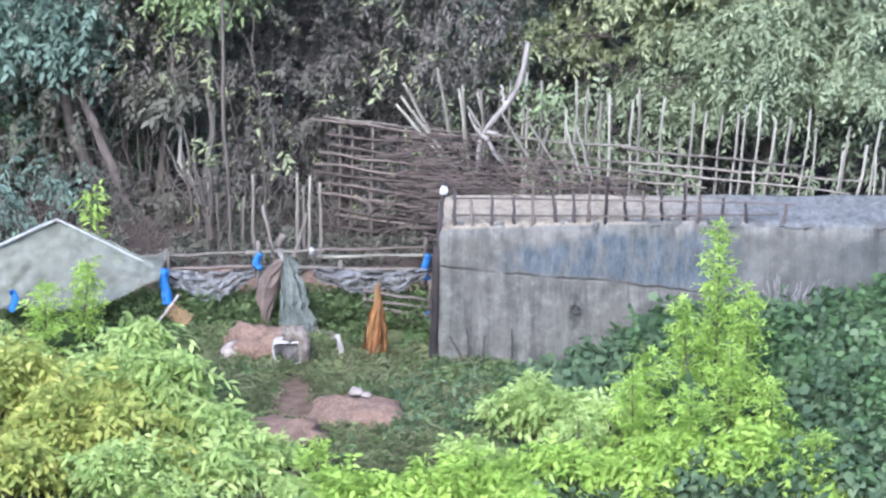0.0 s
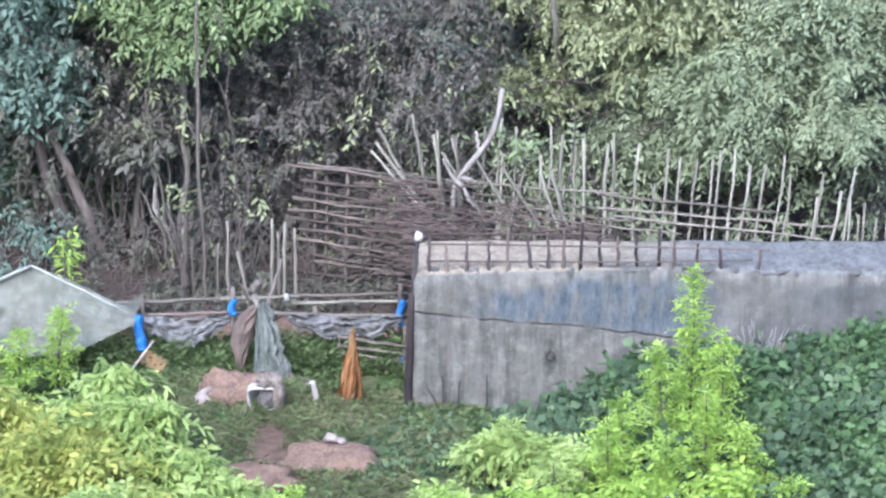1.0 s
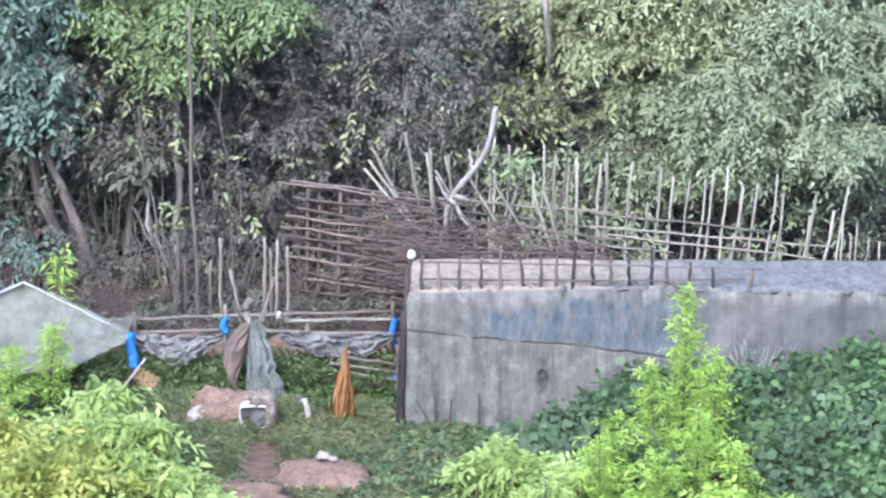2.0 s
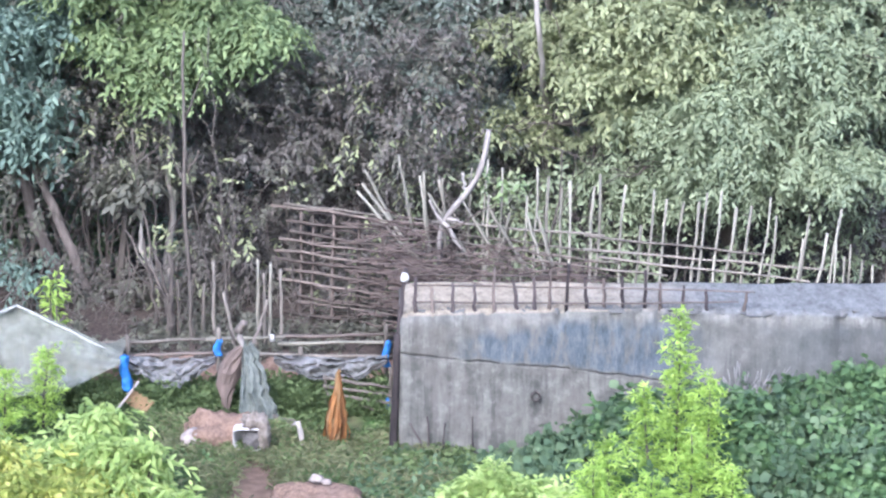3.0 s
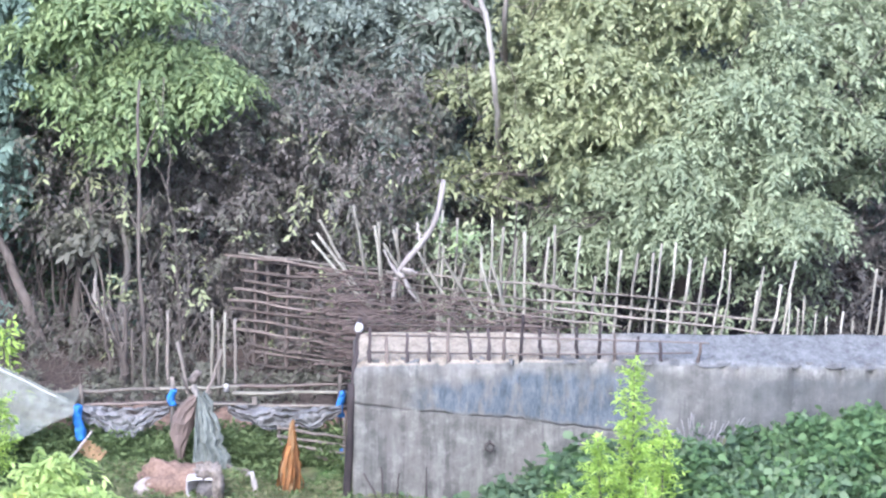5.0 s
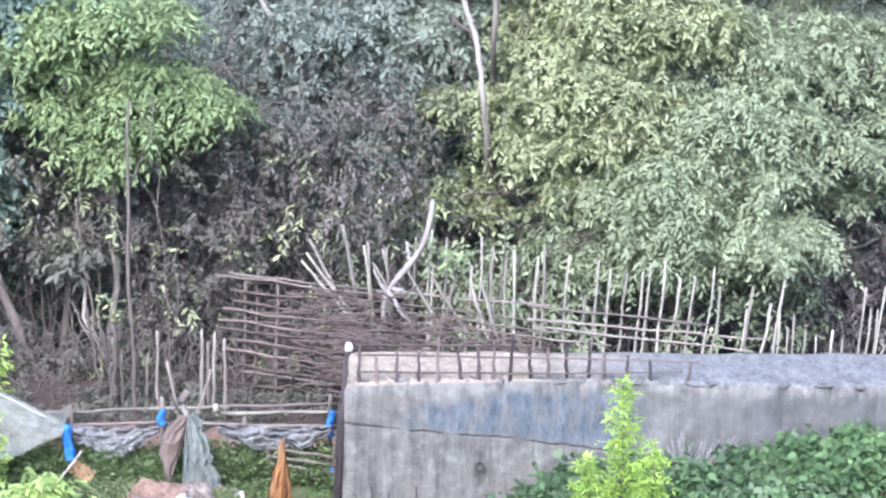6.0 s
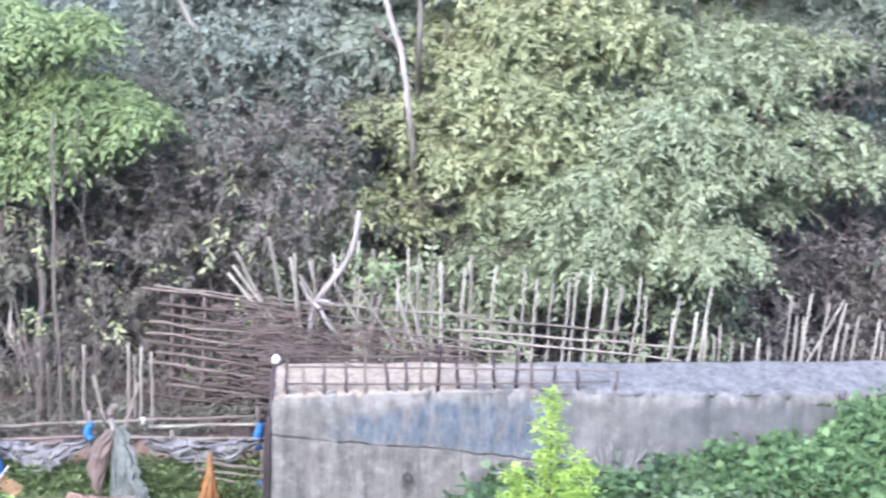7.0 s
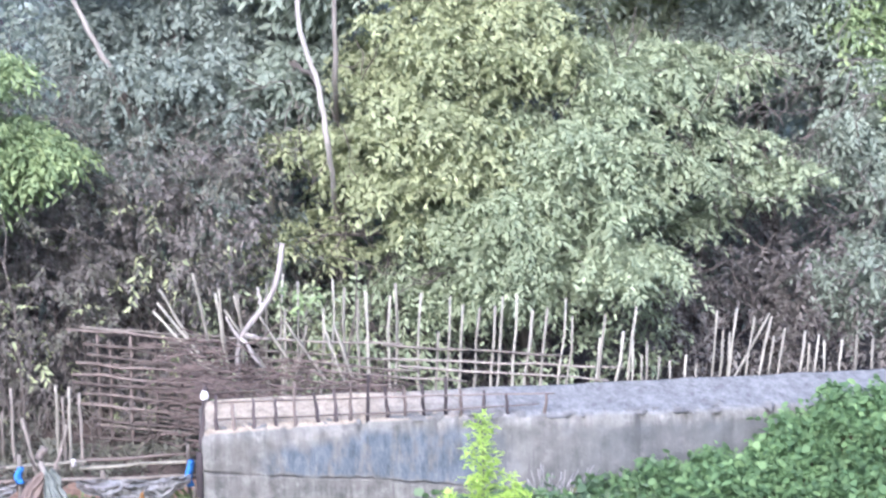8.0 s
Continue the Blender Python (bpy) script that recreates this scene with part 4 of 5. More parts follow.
def plume_weed(label, x, y, height, wide, material, seed, lean=0.0):
    """An upright stem with feathery side branches: long and crowded low down, short and spaced at the tip."""
    local = np.random.default_rng(seed)
    th = thing("tall_weed", label, "weed", (x, y, ground_z(x, y)), "tall weeds")
    top = Vector((lean, 0, height))
    pole("stem", (0, 0, -0.05), top, 0.022, 0.006, M_BARK, th, 0.012)
    O, A, R = [], [], []
    n = int(40 * height)
    for i in range(n):
        k = 0.06 + 0.93 * (i + 0.5) / n
        reach = wide * float(np.interp(k, (0, 0.25, 0.55, 0.72, 0.78, 0.9, 1.0), (0.9, 1.0, 0.85, 0.62, 0.34, 0.30, 0.10))) * float(local.uniform(0.35, 1.3))
        a = i * 2.4 + float(local.normal(0, 0.3))
        rise = float(local.uniform(0.45, 1.1))
        out = Vector((math.cos(a), math.sin(a), rise)).normalized()
        root = top * k
        steps = max(2, int(reach / 0.075))
        for s in range(steps):
            q = root + out * reach * (s + 0.4) / steps + Vector((0, 0, -0.10 * reach * (s / steps) ** 2))
            O.append(q)
            A.append(out + Vector(local.normal(0, 0.45, 3)))
            R.append(0.16)
        part("branch", sticks("branch", [(root, root + out * reach * 0.9, 0.008, 0.003, 0.01)], material, 4), th)
    part("foliage", leaves("foliage", *sprays(np.array(O), np.array(A), 8, 0.17, 0.085, 0.024, 0.75, 0.3), material, 0.2, 0.15), th)


plume_weed("tall feathery bright lime-green weed before the concrete wall", 3.06, 33.6, 2.42, 0.38, L_LIME, 3)
plume_weed("feathery bright lime-green weed before the concrete wall", 2.78, 33.4, 1.6, 0.34, L_LIME, 5, -0.12)
plume_weed("feathery bright lime-green weed before the concrete wall", 3.34, 33.3, 1.8, 0.28, L_LIME, 8, 0.05)
plume_weed("feathery bright lime-green weed before the concrete wall", 3.12, 32.5, 1.35, 0.42, L_LIME, 11)
plume_weed("feathery bright lime-green weed at the yard's edge", 2.3, 32.8, 1.2, 0.45, L_LIME, 14, -0.1)
shrub("tall_weed", "thin lime-green weed behind the net", -4.42, 38.3, 0.3, 1.7, L_LIME, 30, (0.13, 0.04), 7, 0.26, 6, True, "tall weeds", -0.2)
EW = "feathery lime-green weed at the yard's edge"
for x, y, h, w, m, seed in ((2.05, 32.2, 1.05, 0.42, L_LIME, 31), (2.65, 31.9, 1.05, 0.46, L_LIME, 32), (3.55, 32.3, 1.0, 0.42, L_LIME, 33), (1.45, 32.0, 0.75, 0.4, L_MID, 34), (1.0, 33.1, 0.85, 0.38, L_MID, 35),
                            (3.95, 31.5, 0.7, 0.4, L_LIME, 36), (-1.35, 31.7, 0.55, 0.3, L_LIME, 37), (0.35, 31.4, 0.55, 0.4, L_LIME, 38)):
    plume_weed(EW, x, y, h, w, m, seed)
NW = "feathery lime-green weed growing before the net"
plume_weed(NW, -4.42, 36.7, 1.1, 0.28, L_LIME, 21, 0.12)
plume_weed(NW, -4.80, 36.2, 0.95, 0.34, L_LIME, 23, 0.05)
plume_weed(NW, -5.2, 35.6, 0.7, 0.34, L_MID, 24)


# vines over the heap on the right, climbing the wall
def vine_top(x, y):
    crest = float(np.interp(x, (0.6, 1.1, 1.8, 2.4, 3.2, 3.7, 4.4, 5.0, 6.15, 6.8, 7.5, 8.8), (0.05, 0.2, 0.44, 0.68, 0.80, 0.86, 1.0, 1.08, 1.26, 1.58, 1.95, 2.25)))
    back = min(max((y - 30.5) / 4.6, 0), 1)
    lump = 0.27 * noise.noise(Vector((x * 1.3, y * 1.1, 4))) + 0.20 * noise.noise(Vector((x * 3.3, y * 3, 2)))
    return max(0.1, crest * (0.22 + 0.78 * back) + lump)


def vines(name, label, x0, x1, y0, y1, n, material, size, pick):
    B = []
    while len(B) < n:
        x, y = float(rng.uniform(x0, x1)), float(rng.uniform(y0, y1))
        if pick(x, y):
            B.append((x, y, vine_top(x, y) - abs(float(rng.normal(0, 0.15))) + (0.13 if rng.random() < 0.12 else 0)))
    B = np.array(B)
    way = rng.normal(size=(n, 3)) * np.array([[1, 0.8, 0.5]]) + np.array([[0, -0.7, -0.3]])
    up = np.array([[0, -0.4, 0.9]]) + 0.8 * rng.normal(size=(n, 3))
    s = rng.uniform(0.45, 1.4, n) * size
    tagged(new(name, leaves(name, B, way, up, s, s * 0.85, material, 0.18, 0.2)), label, "vine", kind="stuff")


def patch(x, y):
    return noise.noise(Vector((x * 0.7, y * 0.7, 9))) + (x - 5.2) * 0.25


vines("dark_vines", "dark green heart-leaved vines covering a heap by the wall", 0.9, 8.8, 31.0, 35.75, 23000, L_VINE, 0.112, lambda x, y: patch(x, y) < 0.1)
vines("bright_vines", "bright green heart-leaved vines covering a heap by the wall", 3.6, 8.8, 31.0, 35.75, 25000, L_VINEB, 0.094, lambda x, y: patch(x, y) > -0.1)


vines("broad_vines", "large green leaves among the darker vines", 3.4, 8.8, 32.0, 35.75, 600, L_VINEB, 0.17, lambda x, y: noise.noise(Vector((x * 1.1, y * 1.1, 21))) > 0.05)


# loose shoots that stand out of the vines
O = np.array([(x, y, vine_top(x, y) - 0.05) for x, y in rng.uniform((2.2, 31.2), (8.7, 35.7), (900, 2))])
ax = rng.normal(size=O.shape) * np.array([[0.8, 0.5, 0.3]]) + np.array([[0, -0.3, 0.8]])
tagged(new("vine_shoots", leaves("vine_shoots", *sprays(O, ax, 9, 0.34, 0.12, 0.06), L_VINEB)), "loose green shoots standing out of the vines", "vine", kind="stuff")


def heap(u, v):
    x, y = 0.8 + 8.4 * u, 30.8 + 5.1 * v
    return Vector((x, y, vine_top(x, y) - 0.22 if 0.02 < u < 0.98 and v > 0.02 else -0.2))


v, f = sheet(heap, 70, 48)
tagged(new("soil_heap", mesh_of("soil_heap", v, f, M_GROUND, True)), "heap of dark soil under the vines", "heap")


# low weeds all over the yard
def weeds(name, n, x0, x1, y0, y1, size, material, gap, h=0.22, slim=0.45, label="low green weeds growing over the yard"):
    O = []
    while len(O) < n:
        x, y = float(rng.uniform(x0, x1)), float(rng.uniform(y0, y1))
        if any(((x - a) / (r * 0.95)) ** 2 + ((y - b) / (q * 1.05)) ** 2 < 1 for a, b, r, q, _ in MOUNDS):
            continue
        if noise.noise(Vector((x * 0.9, y * 0.9, 6))) < gap + 0.2 * rng.random():
            continue
        O.append((x, y, ground_z(x, y)))
    O = np.array(O)
    ax = np.array([[0, 0, 0.9]]) + 0.55 * rng.normal(size=(n, 3))
    tagged(new(name, leaves(name, *sprays(O, ax, 6, h, size, size * slim, 0.9), material)), label, "weeds", kind="stuff")


weeds("yard_weeds", 11500, -6.5, 4.0, 30.0, 36.6, 0.075, L_WEED, -0.35, 0.2)
weeds("bank_weeds", 5200, -6.5, -0.1, 36.6, 38.2, 0.07, L_WEED, -0.5)
weeds("tall_weeds", 4600, -6.5, -0.15, 37.5, 38.28, 0.08, L_WEED, -0.6, 0.55)
weeds("ledge_weeds", 1500, -6.5, -0.3, 38.4, 40.2, 0.08, L_OLIVE, -0.45)
weeds("bright_weeds", 2600, -6.5, 3.0, 30.0, 35.6, 0.075, L_VINEB, 0.0)
weeds("yard_grass", 6500, -3.6, 0.6, 32.0, 37.2, 0.13, L_GRASS, -0.35, 0.2, 0.12, "thin tufts of dull olive grass in the yard")
weeds("wall_weeds", 1100, -0.1, 3.2, 35.1, 35.85, 0.09, L_WEED, -0.3)
weeds("dark_weeds", 1100, -0.6, 3.0, 33.4, 35.9, 0.11, L_VINE, -0.25)

# ---- the woods behind ----
tree("tree", "tree with a leaning forked trunk and dark broad leaves", [((-4.5, 41.5, 0), 0.10), ((-4.76, 41.5, 0.89), 0.085), ((-4.98, 41.5, 1.5), 0.085), ((-5.15, 41.5, 2.2), 0.08), ((-5.5, 41.6, 4.2), 0.06)],
     [(-5.5, 41.4, 3.1, 0.9, 0.8, 0.7), (-6.2, 41.4, 3.6, 1.2, 1.0, 1.0), (-5.2, 41.6, 4.3, 1.0, 0.9, 0.9), (-4.6, 41.8, 5.4, 1.0, 1, 0.9), (-5.6, 42, 6.6, 1.8, 1.6, 0.9)], L_TEAL, M_BARKBROWN, 48, (-4.45, 41.5, 0), leaf=(0.125, 0.06))
tree("tree", "slender pale-stemmed tree with a fresh green crown", [((-3.30, 41.2, 0.2), 0.06), ((-3.22, 41.2, 0.9), 0.05), ((-3.10, 41.2, 1.6), 0.045), ((-3.16, 41.2, 2.2), 0.04), ((-3.1, 41.1, 3.4), 0.038), ((-3.0, 41, 4.6), 0.03)],
     [(-2.35, 40.7, 4.55, 0.62, 0.6, 0.5), (-3.1, 40.8, 4.25, 0.7, 0.6, 0.35), (-3.75, 40.9, 4.2, 0.5, 0.5, 0.25), (-3.0, 40.9, 5.3, 1.0, 0.8, 0.5), (-2.05, 40.8, 4.3, 0.42, 0.45, 0.35), (-4.0, 41.0, 5.0, 0.6, 0.6, 0.4), (-3.3, 41.0, 3.6, 0.5, 0.45, 0.22), (-2.6, 40.7, 3.85, 0.5, 0.45, 0.22)],
     L_GREEN, M_BARKPALE, 50, (-3.42, 41.2, 0.2), leaf=(0.115, 0.045), droop=0.3, fill=4.6, clump=0.25, squash=0.4, flat=0.5)
tree("tree", "young tree with a forked bare stem", [((-3.28, 40.9, 0.3), 0.05), ((-3.27, 40.9, 0.8), 0.04), ((-3.40, 40.9, 1.1), 0.034), ((-3.53, 40.9, 1.28), 0.032), ((-3.50, 40.9, 1.75), 0.02)],
     [(-3.6, 41.2, 2.3, 0.5, 0.4, 0.5)], L_OLIVE, M_BARKPALE, 14, (-3.35, 40.9, 0.3))
tree("tree", "tall tree with dull blue-green leaves and a pale stem", [((-0.3, 43.4, 0), 0.10), ((-0.6, 43.0, 3.0), 0.085), ((-0.9, 41.7, 4.9), 0.045), ((-1.1, 41.6, 5.33), 0.038), ((-1.26, 41.6, 5.64), 0.036), ((-1.5, 41.6, 6.2), 0.034), ((-1.9, 42, 7.5), 0.04)],
     [(-0.9, 42.3, 4.1, 0.9, 0.8, 0.8), (-0.1, 42.2, 3.6, 0.9, 0.8, 0.9), (0.6, 42.3, 2.9, 0.9, 0.7, 0.7), (-0.2, 42.4, 4.9, 1.0, 0.8, 0.8), (0.8, 42.6, 4.2, 0.7, 0.7, 0.9), (-1.3, 42.7, 5.3, 0.7, 0.7, 0.6), (0.4, 43, 5.8, 1.2, 0.9, 0.8), (-1.6, 43, 7.2, 1.8, 1.5, 0.8)],
     L_BLUE, M_BARKPALE, 46, (-0.3, 43.4, 0), leaf=(0.10, 0.045), count=11)
tree("tree", "tall bare pale stem leaning among the crowns", [((1.95, 43.0, 0), 0.075), ((1.95, 42.6, 2.6), 0.06), ((1.84, 41.0, 3.7), 0.034), ((1.76, 40.65, 4.32), 0.038), ((1.68, 40.65, 5.0), 0.038), ((1.56, 40.65, 5.4), 0.036), ((1.44, 40.65, 5.8), 0.034), ((1.40, 40.8, 6.6), 0.04)],
     [(1.7, 42.3, 6.6, 1.0, 0.8, 0.8), (1.2, 42.6, 5.2, 0.7, 0.7, 0.8)], L_GREY, M_BARKPALE, 40, (1.95, 43.0, 0))
tree("tree", "slim bare pale stem among the crowns", [((2.1, 43.2, 0), 0.06), ((2.0, 42.8, 3.6), 0.045), ((1.9, 40.9, 5.1), 0.035), ((1.92, 40.8, 6.4), 0.03)], [(1.9, 41.6, 6.8, 0.7, 0.6, 0.5)], L_GREY, M_BARKPALE, 40, (2.1, 43.2, 0))
tree("tree", "large tree with yellowish light green feathery leaves", [((3.1, 42.4, 0), 0.16), ((3.0, 42.3, 1.6), 0.13), ((3.2, 42.1, 3.2), 0.10), ((3.4, 42, 5.2), 0.06)],
     [(3.2, 41.3, 4.7, 1.1, 0.9, 0.9), (2.5, 41.6, 3.4, 0.85, 0.7, 0.7), (2.5, 41.7, 4.6, 0.6, 0.7, 0.9), (4.2, 41.3, 5.3, 1.0, 0.9, 0.7), (3.4, 41.5, 5.8, 0.9, 0.7, 0.6), (3.6, 42.2, 6.9, 1.6, 1.4, 0.7),
      (3.6, 41.2, 3.7, 0.8, 0.7, 0.6), (1.8, 41.9, 3.9, 0.5, 0.6, 0.5), (1.6, 41.8, 2.8, 0.6, 0.6, 0.4)],
     L_LIGHT, M_BARK, 44, (3.1, 42.4, 0), leaf=(0.092, 0.04), count=16, reach=0.46, droop=0.15, spread=0.8, clump=0.30, fill=4.2, squash=0.36, flat=0.5)
tree("tree", "spreading tree with drooping pale green layered branches", [((4.6, 42.2, 0), 0.14), ((4.5, 42.0, 1.6), 0.11), ((4.7, 41.7, 3.0), 0.08), ((5.0, 41.4, 4.4), 0.05)],
     [(3.9, 40.9, 3.0, 0.9, 0.8, 0.45), (4.9, 41.0, 4.1, 0.9, 0.8, 0.5), (4.8, 40.5, 2.8, 0.9, 0.8, 0.45), (5.6, 40.4, 2.55, 0.45, 0.5, 0.28), (3.2, 41.0, 2.4, 1.0, 0.7, 0.45), (6.0, 41.0, 3.9, 0.9, 0.8, 0.28), (4.6, 40.9, 3.5, 0.8, 0.8, 0.4),
      (5.9, 41.4, 4.8, 0.8, 0.8, 0.3), (5.5, 40.9, 3.3, 0.7, 0.7, 0.35), (4.2, 40.8, 2.3, 0.6, 0.6, 0.3)],
     L_PALE, M_BARK, 46, (4.6, 42.2, 0), leaf=(0.10, 0.036), count=19, reach=0.6, droop=0.2, spread=0.8, clump=0.30, fill=4.0, squash=0.28, flat=0.3)
tree("tree", "grey-green tree with a dense hanging crown", [((8.4, 44.2, 0), 0.16), ((8.3, 44.2, 2), 0.13), ((8.0, 44, 5), 0.08)],
     [(7.6, 43.6, 4.6, 0.9, 0.9, 0.8), (9.2, 43.4, 4.6, 1.2, 1.0, 1.0), (9.4, 42.6, 1.8, 0.8, 0.7, 0.6), (8.2, 43.5, 5.7, 1.1, 0.9, 0.8), (7.4, 43.2, 7.0, 1.8, 1.5, 0.8), (9.8, 43.2, 3.2, 0.9, 0.9, 0.9)],
     L_GREY, M_BARK, 46, (8.4, 44.2, 0), leaf=(0.10, 0.042), count=11)
tree("tree", "tree with pale green layered branches", [((6.3, 46.2, 0), 0.15), ((6.2, 46, 3), 0.11), ((6.0, 45.6, 6), 0.06)],
     [(5.6, 45.0, 5.5, 1.0, 0.9, 0.5), (6.6, 44.8, 5.0, 0.9, 0.8, 0.4), (6.4, 45.0, 6.2, 1.2, 0.9, 0.5), (5.2, 45.2, 6.3, 1.0, 0.9, 0.5), (7.2, 45, 5.8, 0.8, 0.8, 0.4)],
     L_PALE, M_BARK, 46, (6.3, 46.2, 0), leaf=(0.13, 0.05), count=11, reach=0.5, squash=0.3, flat=0.4)

tree("tree", "dead leaning brown trunk in the thicket", [((-4.12, 41.3, 0), 0.085), ((-4.47, 41.3, 1.1), 0.07), ((-4.72, 41.3, 1.75), 0.065), ((-4.98, 41.4, 2.3), 0.05)], [(-5.1, 41.6, 2.9, 0.4, 0.4, 0.3)], L_OLIVE, M_BARKBROWN, 12, (-4.3, 41.3, 0))

tree("tree", "tree with long flat sprays of pale green leaves", [((6.9, 43.6, 0), 0.12), ((6.8, 43.4, 2.0), 0.10), ((6.6, 43.0, 3.4), 0.07), ((6.5, 42.8, 4.6), 0.04)],
     [(7.0, 42.1, 3.9, 0.75, 0.4, 0.16), (7.9, 42.1, 3.5, 0.5, 0.4, 0.13), (7.4, 42.2, 3.3, 0.7, 0.5, 0.16), (6.5, 42.2, 4.4, 0.7, 0.6, 0.2), (6.7, 42.2, 2.9, 0.8, 0.5, 0.2), (6.2, 42.3, 5.0, 0.8, 0.6, 0.25), (7.3, 42.6, 4.9, 0.8, 0.6, 0.2)],
     L_PALE, M_BARK, 46, (6.9, 43.6, 0), leaf=(0.11, 0.042), count=17, reach=0.55, clump=0.24, fill=5.0, squash=0.25, flat=0.25, droop=0.1)
tree("tree", "tree with a bright soft green crown", [((10.2, 44.6, 0), 0.12), ((10.0, 44.4, 2.5), 0.1), ((9.8, 44.0, 5.0), 0.05)],
     [(9.6, 43.0, 5.0, 0.5, 0.5, 0.5), (10.3, 43.0, 4.6, 0.6, 0.6, 0.6), (9.9, 43.2, 5.6, 0.8, 0.7, 0.5)], L_GREEN, M_BARK, 46, (10.2, 44.6, 0), leaf=(0.12, 0.05))

# bare stems and hanging twigs of the dark thicket
for i in range(110):
    x, y = float(rng.uniform(-6.5, 2.6)), float(rng.uniform(39.8, 44.5))
    if i < 14:
        x, y = float(rng.uniform(-5.5, -1.7)), float(rng.uniform(39.5, 41.0))
    if -1.9 < x < 1.2 or x < -3.7:
        y = max(y, 41.9)
    h = float(rng.uniform(1.0, 4.2))
    r = float(rng.choice([0.012, 0.018, 0.03, 0.05], p=[0.46, 0.36, 0.14, 0.04]))
    lean = float(rng.normal(0, 0.12)) * h
    z = ground_z(x, y) - 0.05
    th = thing("sapling", "bare crooked brown sapling in the dark thicket", "sapling", (x, y, z), "saplings")
    stem = pole("stem", (0, 0, 0), (lean, 0, h), r, r * 0.5, M_BARK, th, 0.05, n=8)
    for _ in range(3):
        k = float(rng.uniform(0.35, 0.9))
        d = float(rng.choice([-1, 1])) * float(rng.uniform(0.15, 0.5))
        pole("branch", (lean * k, 0, h * k), (lean * k + d, float(rng.normal(0, 0.2)), h * k + float(rng.uniform(0.2, 0.7))), r * 0.6, r * 0.25, M_BARK, stem, 0.03, n=4)
segs = []
for _ in range(2700):
    x, y, z = float(rng.uniform(-6.5, 9.5)), float(rng.uniform(41.0, 45.0)), float(rng.uniform(0.4, 5.2))
    a, l = float(rng.uniform(0, math.pi)), float(rng.uniform(0.3, 1.1))
    segs.append(((x, y, z), (x + l * math.cos(a), y + float(rng.normal(0, 0.3)), z + l * math.sin(a) * float(rng.choice([-1, 1]))), 0.009, 0.004, 0.06))
for _ in range(360):
    x, y = float(rng.uniform(-6.5, -0.3)), float(rng.uniform(39.3, 41.2))
    z, a, l = float(rng.uniform(0.35, 1.3)), float(rng.normal(1.4, 0.6)), float(rng.uniform(0.2, 0.8))
    segs.append(((x, y, z - 0.3), (x + l * math.cos(a), y, z - 0.3 + l * math.sin(a)), 0.009, 0.004, 0.04))
tagged(new("thicket_twigs", sticks("thicket_twigs", segs, M_BARK)), "dense thicket of bare brown twigs", "thicket", kind="stuff")


def scatter(name, label, n, box, material, leaf, count=7, reach=0.3):
    (x0, x1), (y0, y1), (z0, z1) = box
    P = rng.uniform((x0, y0, z0), (x1, y1, z1), (n * 2, 3))
    keep = np.array([noise.noise(Vector(p) * 0.9) for p in P]) > -0.08
    P = P[keep][:n]
    ax = rng.normal(size=P.shape) + np.array([[0, -0.4, -0.2]])
    tagged(new(name, leaves(name, *sprays(P, ax, count, reach, leaf[0], leaf[1]), material)), label, "undergrowth", kind="stuff")


scatter("dry_thicket", "dense brown dry leaves hanging in the thicket", 4200, ((-4.6, 0.9), (41.0, 43.0), (0.3, 4.3)), L_BROWN, (0.08, 0.034), 9, 0.34)
scatter("dull_climber", "dull green leaves climbing through the thicket", 1100, ((-6.8, -3.4), (41.8, 42.6), (0.3, 3.0)), L_VINE, (0.10, 0.045), 8, 0.32)
scatter("shaded_canopy", "dull leaves filling the shade under the crowns", 2600, ((-6.5, 9.5), (43.6, 45.6), (2.4, 6.0)), L_GREY, (0.12, 0.055), 8, 0.4)
scatter("dry_thicket", "brown dry leaves behind the bamboo fence", 1300, ((0.4, 9.0), (42.6, 44.4), (0.3, 3.4)), L_BROWN, (0.09, 0.04), 8, 0.34)
scatter("undergrowth", "sparse dull olive undergrowth in the dark thicket", 2600, ((-6.5, 1.5), (40.6, 44.5), (0.3, 4.8)), L_OLIVE, (0.09, 0.04), 8)
scatter("undergrowth", "low dull green undergrowth on the thicket floor", 1400, ((-6.5, -0.2), (39.4, 42.0), (0.05, 0.7)), L_OLIVE, (0.11, 0.045))
scatter("undergrowth", "dull green leaves crowding the thicket edge", 1100, ((-6.8, -3.0), (41.7, 43.5), (0.2, 3.2)), L_TEAL, (0.11, 0.05))
scatter("undergrowth", "dull green leaves crowding the thicket edge", 300, ((-6.8, -4.6), (39.6, 41.0), (0.3, 1.3)), L_TEAL, (0.10, 0.045))
scatter("sprigs", "yellow-green sprigs scattered in the thicket", 170, ((-4.5, 2.0), (40.4, 42.0), (0.6, 3.6)), L_LIGHT, (0.11, 0.045))
scatter("fence_climber", "light green climber on the bamboo fence", 46, ((0.2, 1.5), (39.0, 39.4), (1.7, 2.75)), L_GREEN, (0.11, 0.05), 6, 0.25)
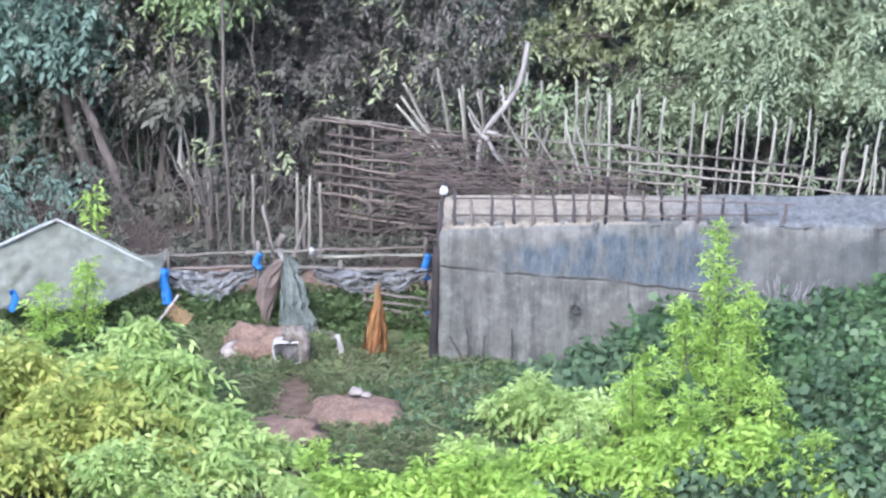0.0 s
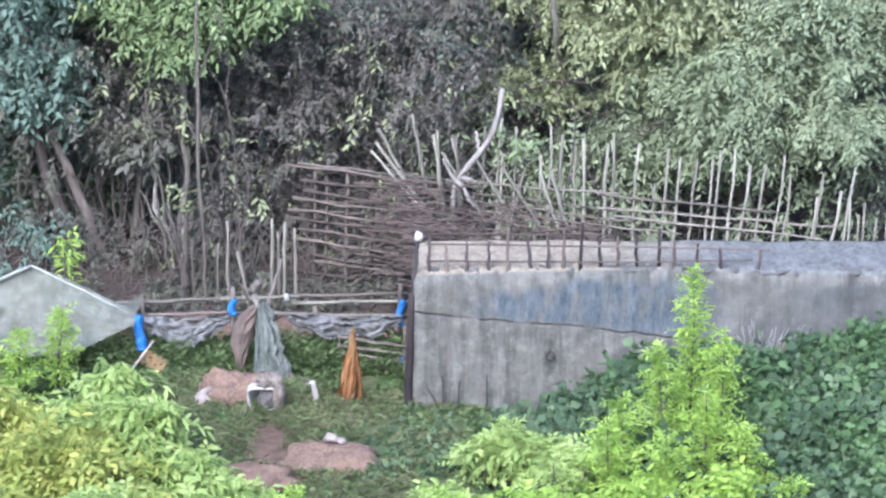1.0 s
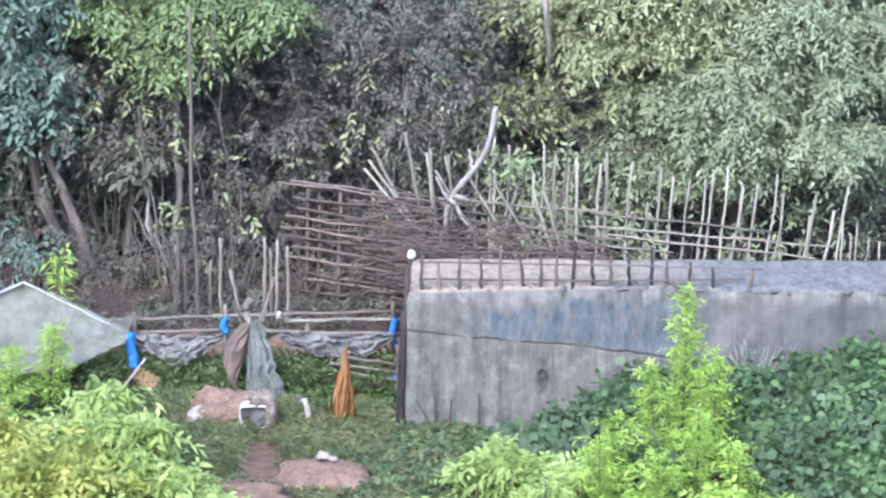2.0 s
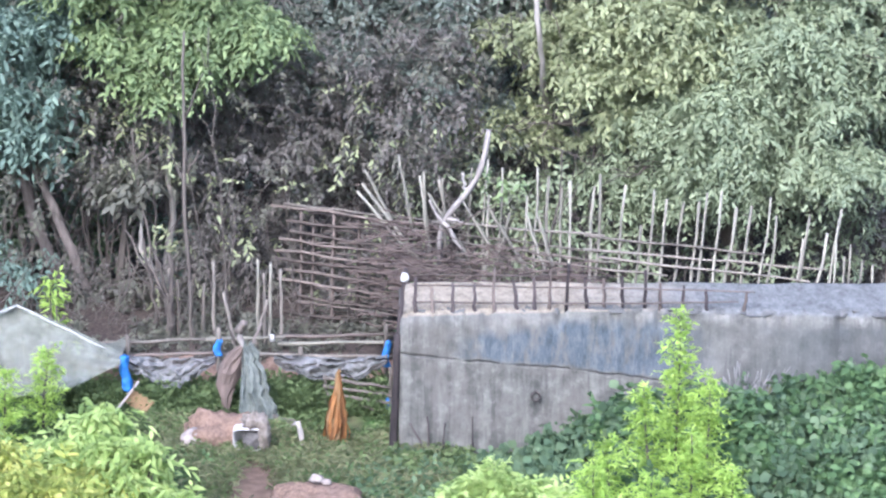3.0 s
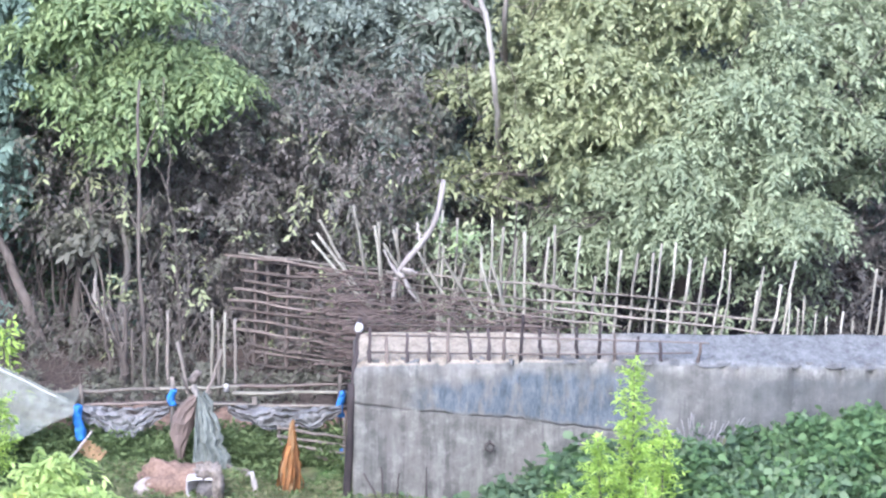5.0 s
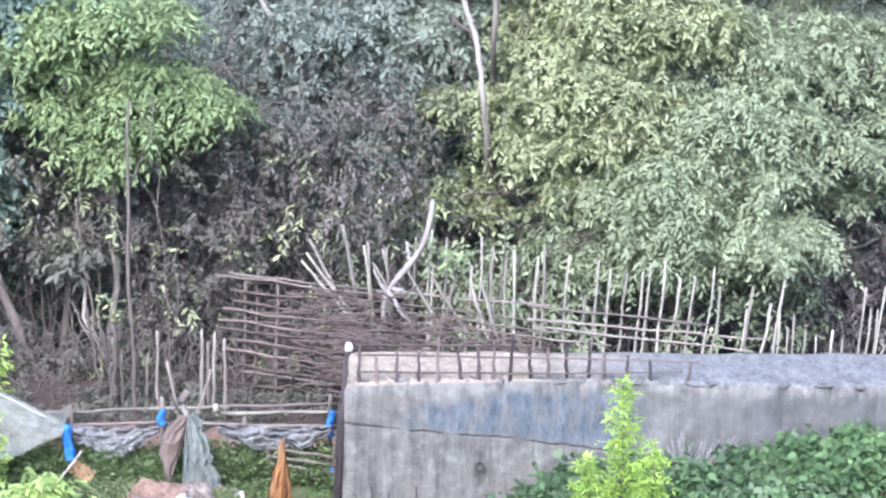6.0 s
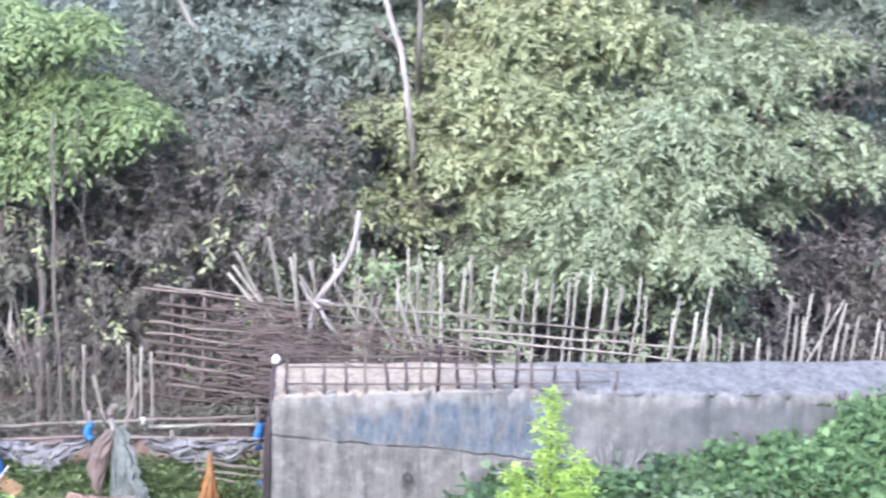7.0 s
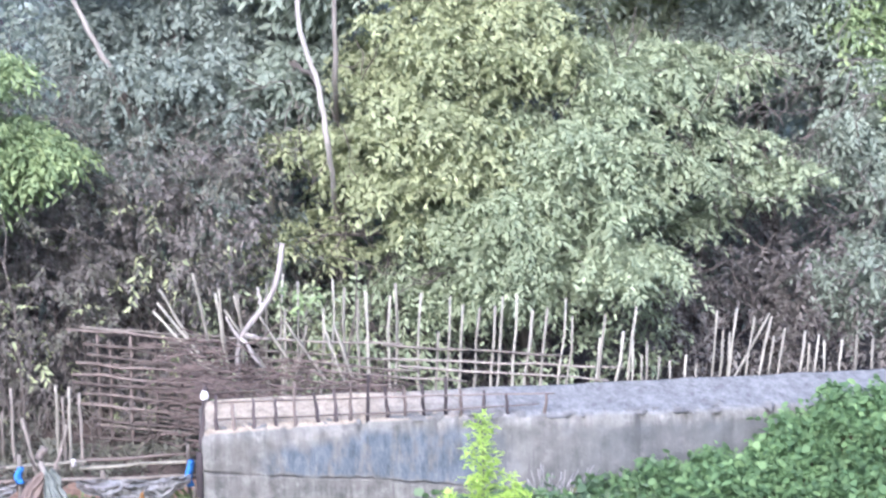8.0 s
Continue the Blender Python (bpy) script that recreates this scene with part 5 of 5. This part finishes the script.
scatter("undergrowth", "green undergrowth behind the bamboo fence", 1300, ((-0.2, 6.5), (40.6, 43.5), (0.2, 2.5)), L_PALE, (0.11, 0.045))
scatter("undergrowth", "green undergrowth in the shade of the woods", 1700, ((5.0, 11.0), (41.5, 44.0), (0.2, 2.4)), L_BROWN, (0.10, 0.042))
scatter("far_woods", "dense far woods of dull green leaves", 9000, ((-13, 18), (46.5, 52.0), (0.2, 4.7)), L_GREY, (0.18, 0.08), 10, 0.6)
# the farthest layer, its leaves coloured pale to stand in for haze
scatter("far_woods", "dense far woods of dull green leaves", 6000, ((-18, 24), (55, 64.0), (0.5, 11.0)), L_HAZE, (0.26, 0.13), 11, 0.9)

# ---- broken mortar along the rim of the wall ----
LUMPS = []
for i in range(6):
    v, f = blob(1.0, 0.8, 0.6, 0.7, 1.7, 3.0 * i + 1, 6, 8, False)
    LUMPS.append(mesh_of("lump", v, f, M_CEMENT))
wall = bpy.data.objects["wall_concrete"]
for i in range(150):
    x = float(rng.uniform(0.1, 8.9)) if i % 3 == 0 else float(rng.uniform(2.4, 8.9))
    s = float(rng.uniform(0.03, 0.085))
    y = 36.05 + 0.2 * math.exp(-((x - 2.6) / 1.6) ** 2) + abs(float(rng.normal(0, 0.12)))
    m = pose(x, y, 1.735 - 0.2 * s, 0, 0, float(rng.uniform(0, 360))) @ Matrix.Diagonal((s * 1.5, s, s * 0.9, 1))
    part("lump", LUMPS[i % 6], wall, at=m)
# flat broken slabs of cement that overhang the rim
SLABS = []
for i in range(5):
    v, f = blob(1.0, 1.0, 1.0, 0.55, 2.1, 5.0 * i + 2, 6, 10, False)
    SLABS.append(mesh_of("slab", v, f, M_CEMENT))
for i in range(46):
    x = float(rng.uniform(2.2, 8.9))
    y = 35.99 + 0.2 * math.exp(-((x - 2.6) / 1.6) ** 2) + 0.05 + abs(float(rng.normal(0.02, 0.07)))
    m = pose(x, y, 1.722 + float(rng.normal(0, 0.010)), float(rng.normal(8, 6)), 0, float(rng.normal(0, 12))) @ Matrix.Diagonal((float(rng.uniform(0.05, 0.22)), float(rng.uniform(0.04, 0.09)), 0.022, 1))
    part("slab", SLABS[i % 5], wall, at=m)
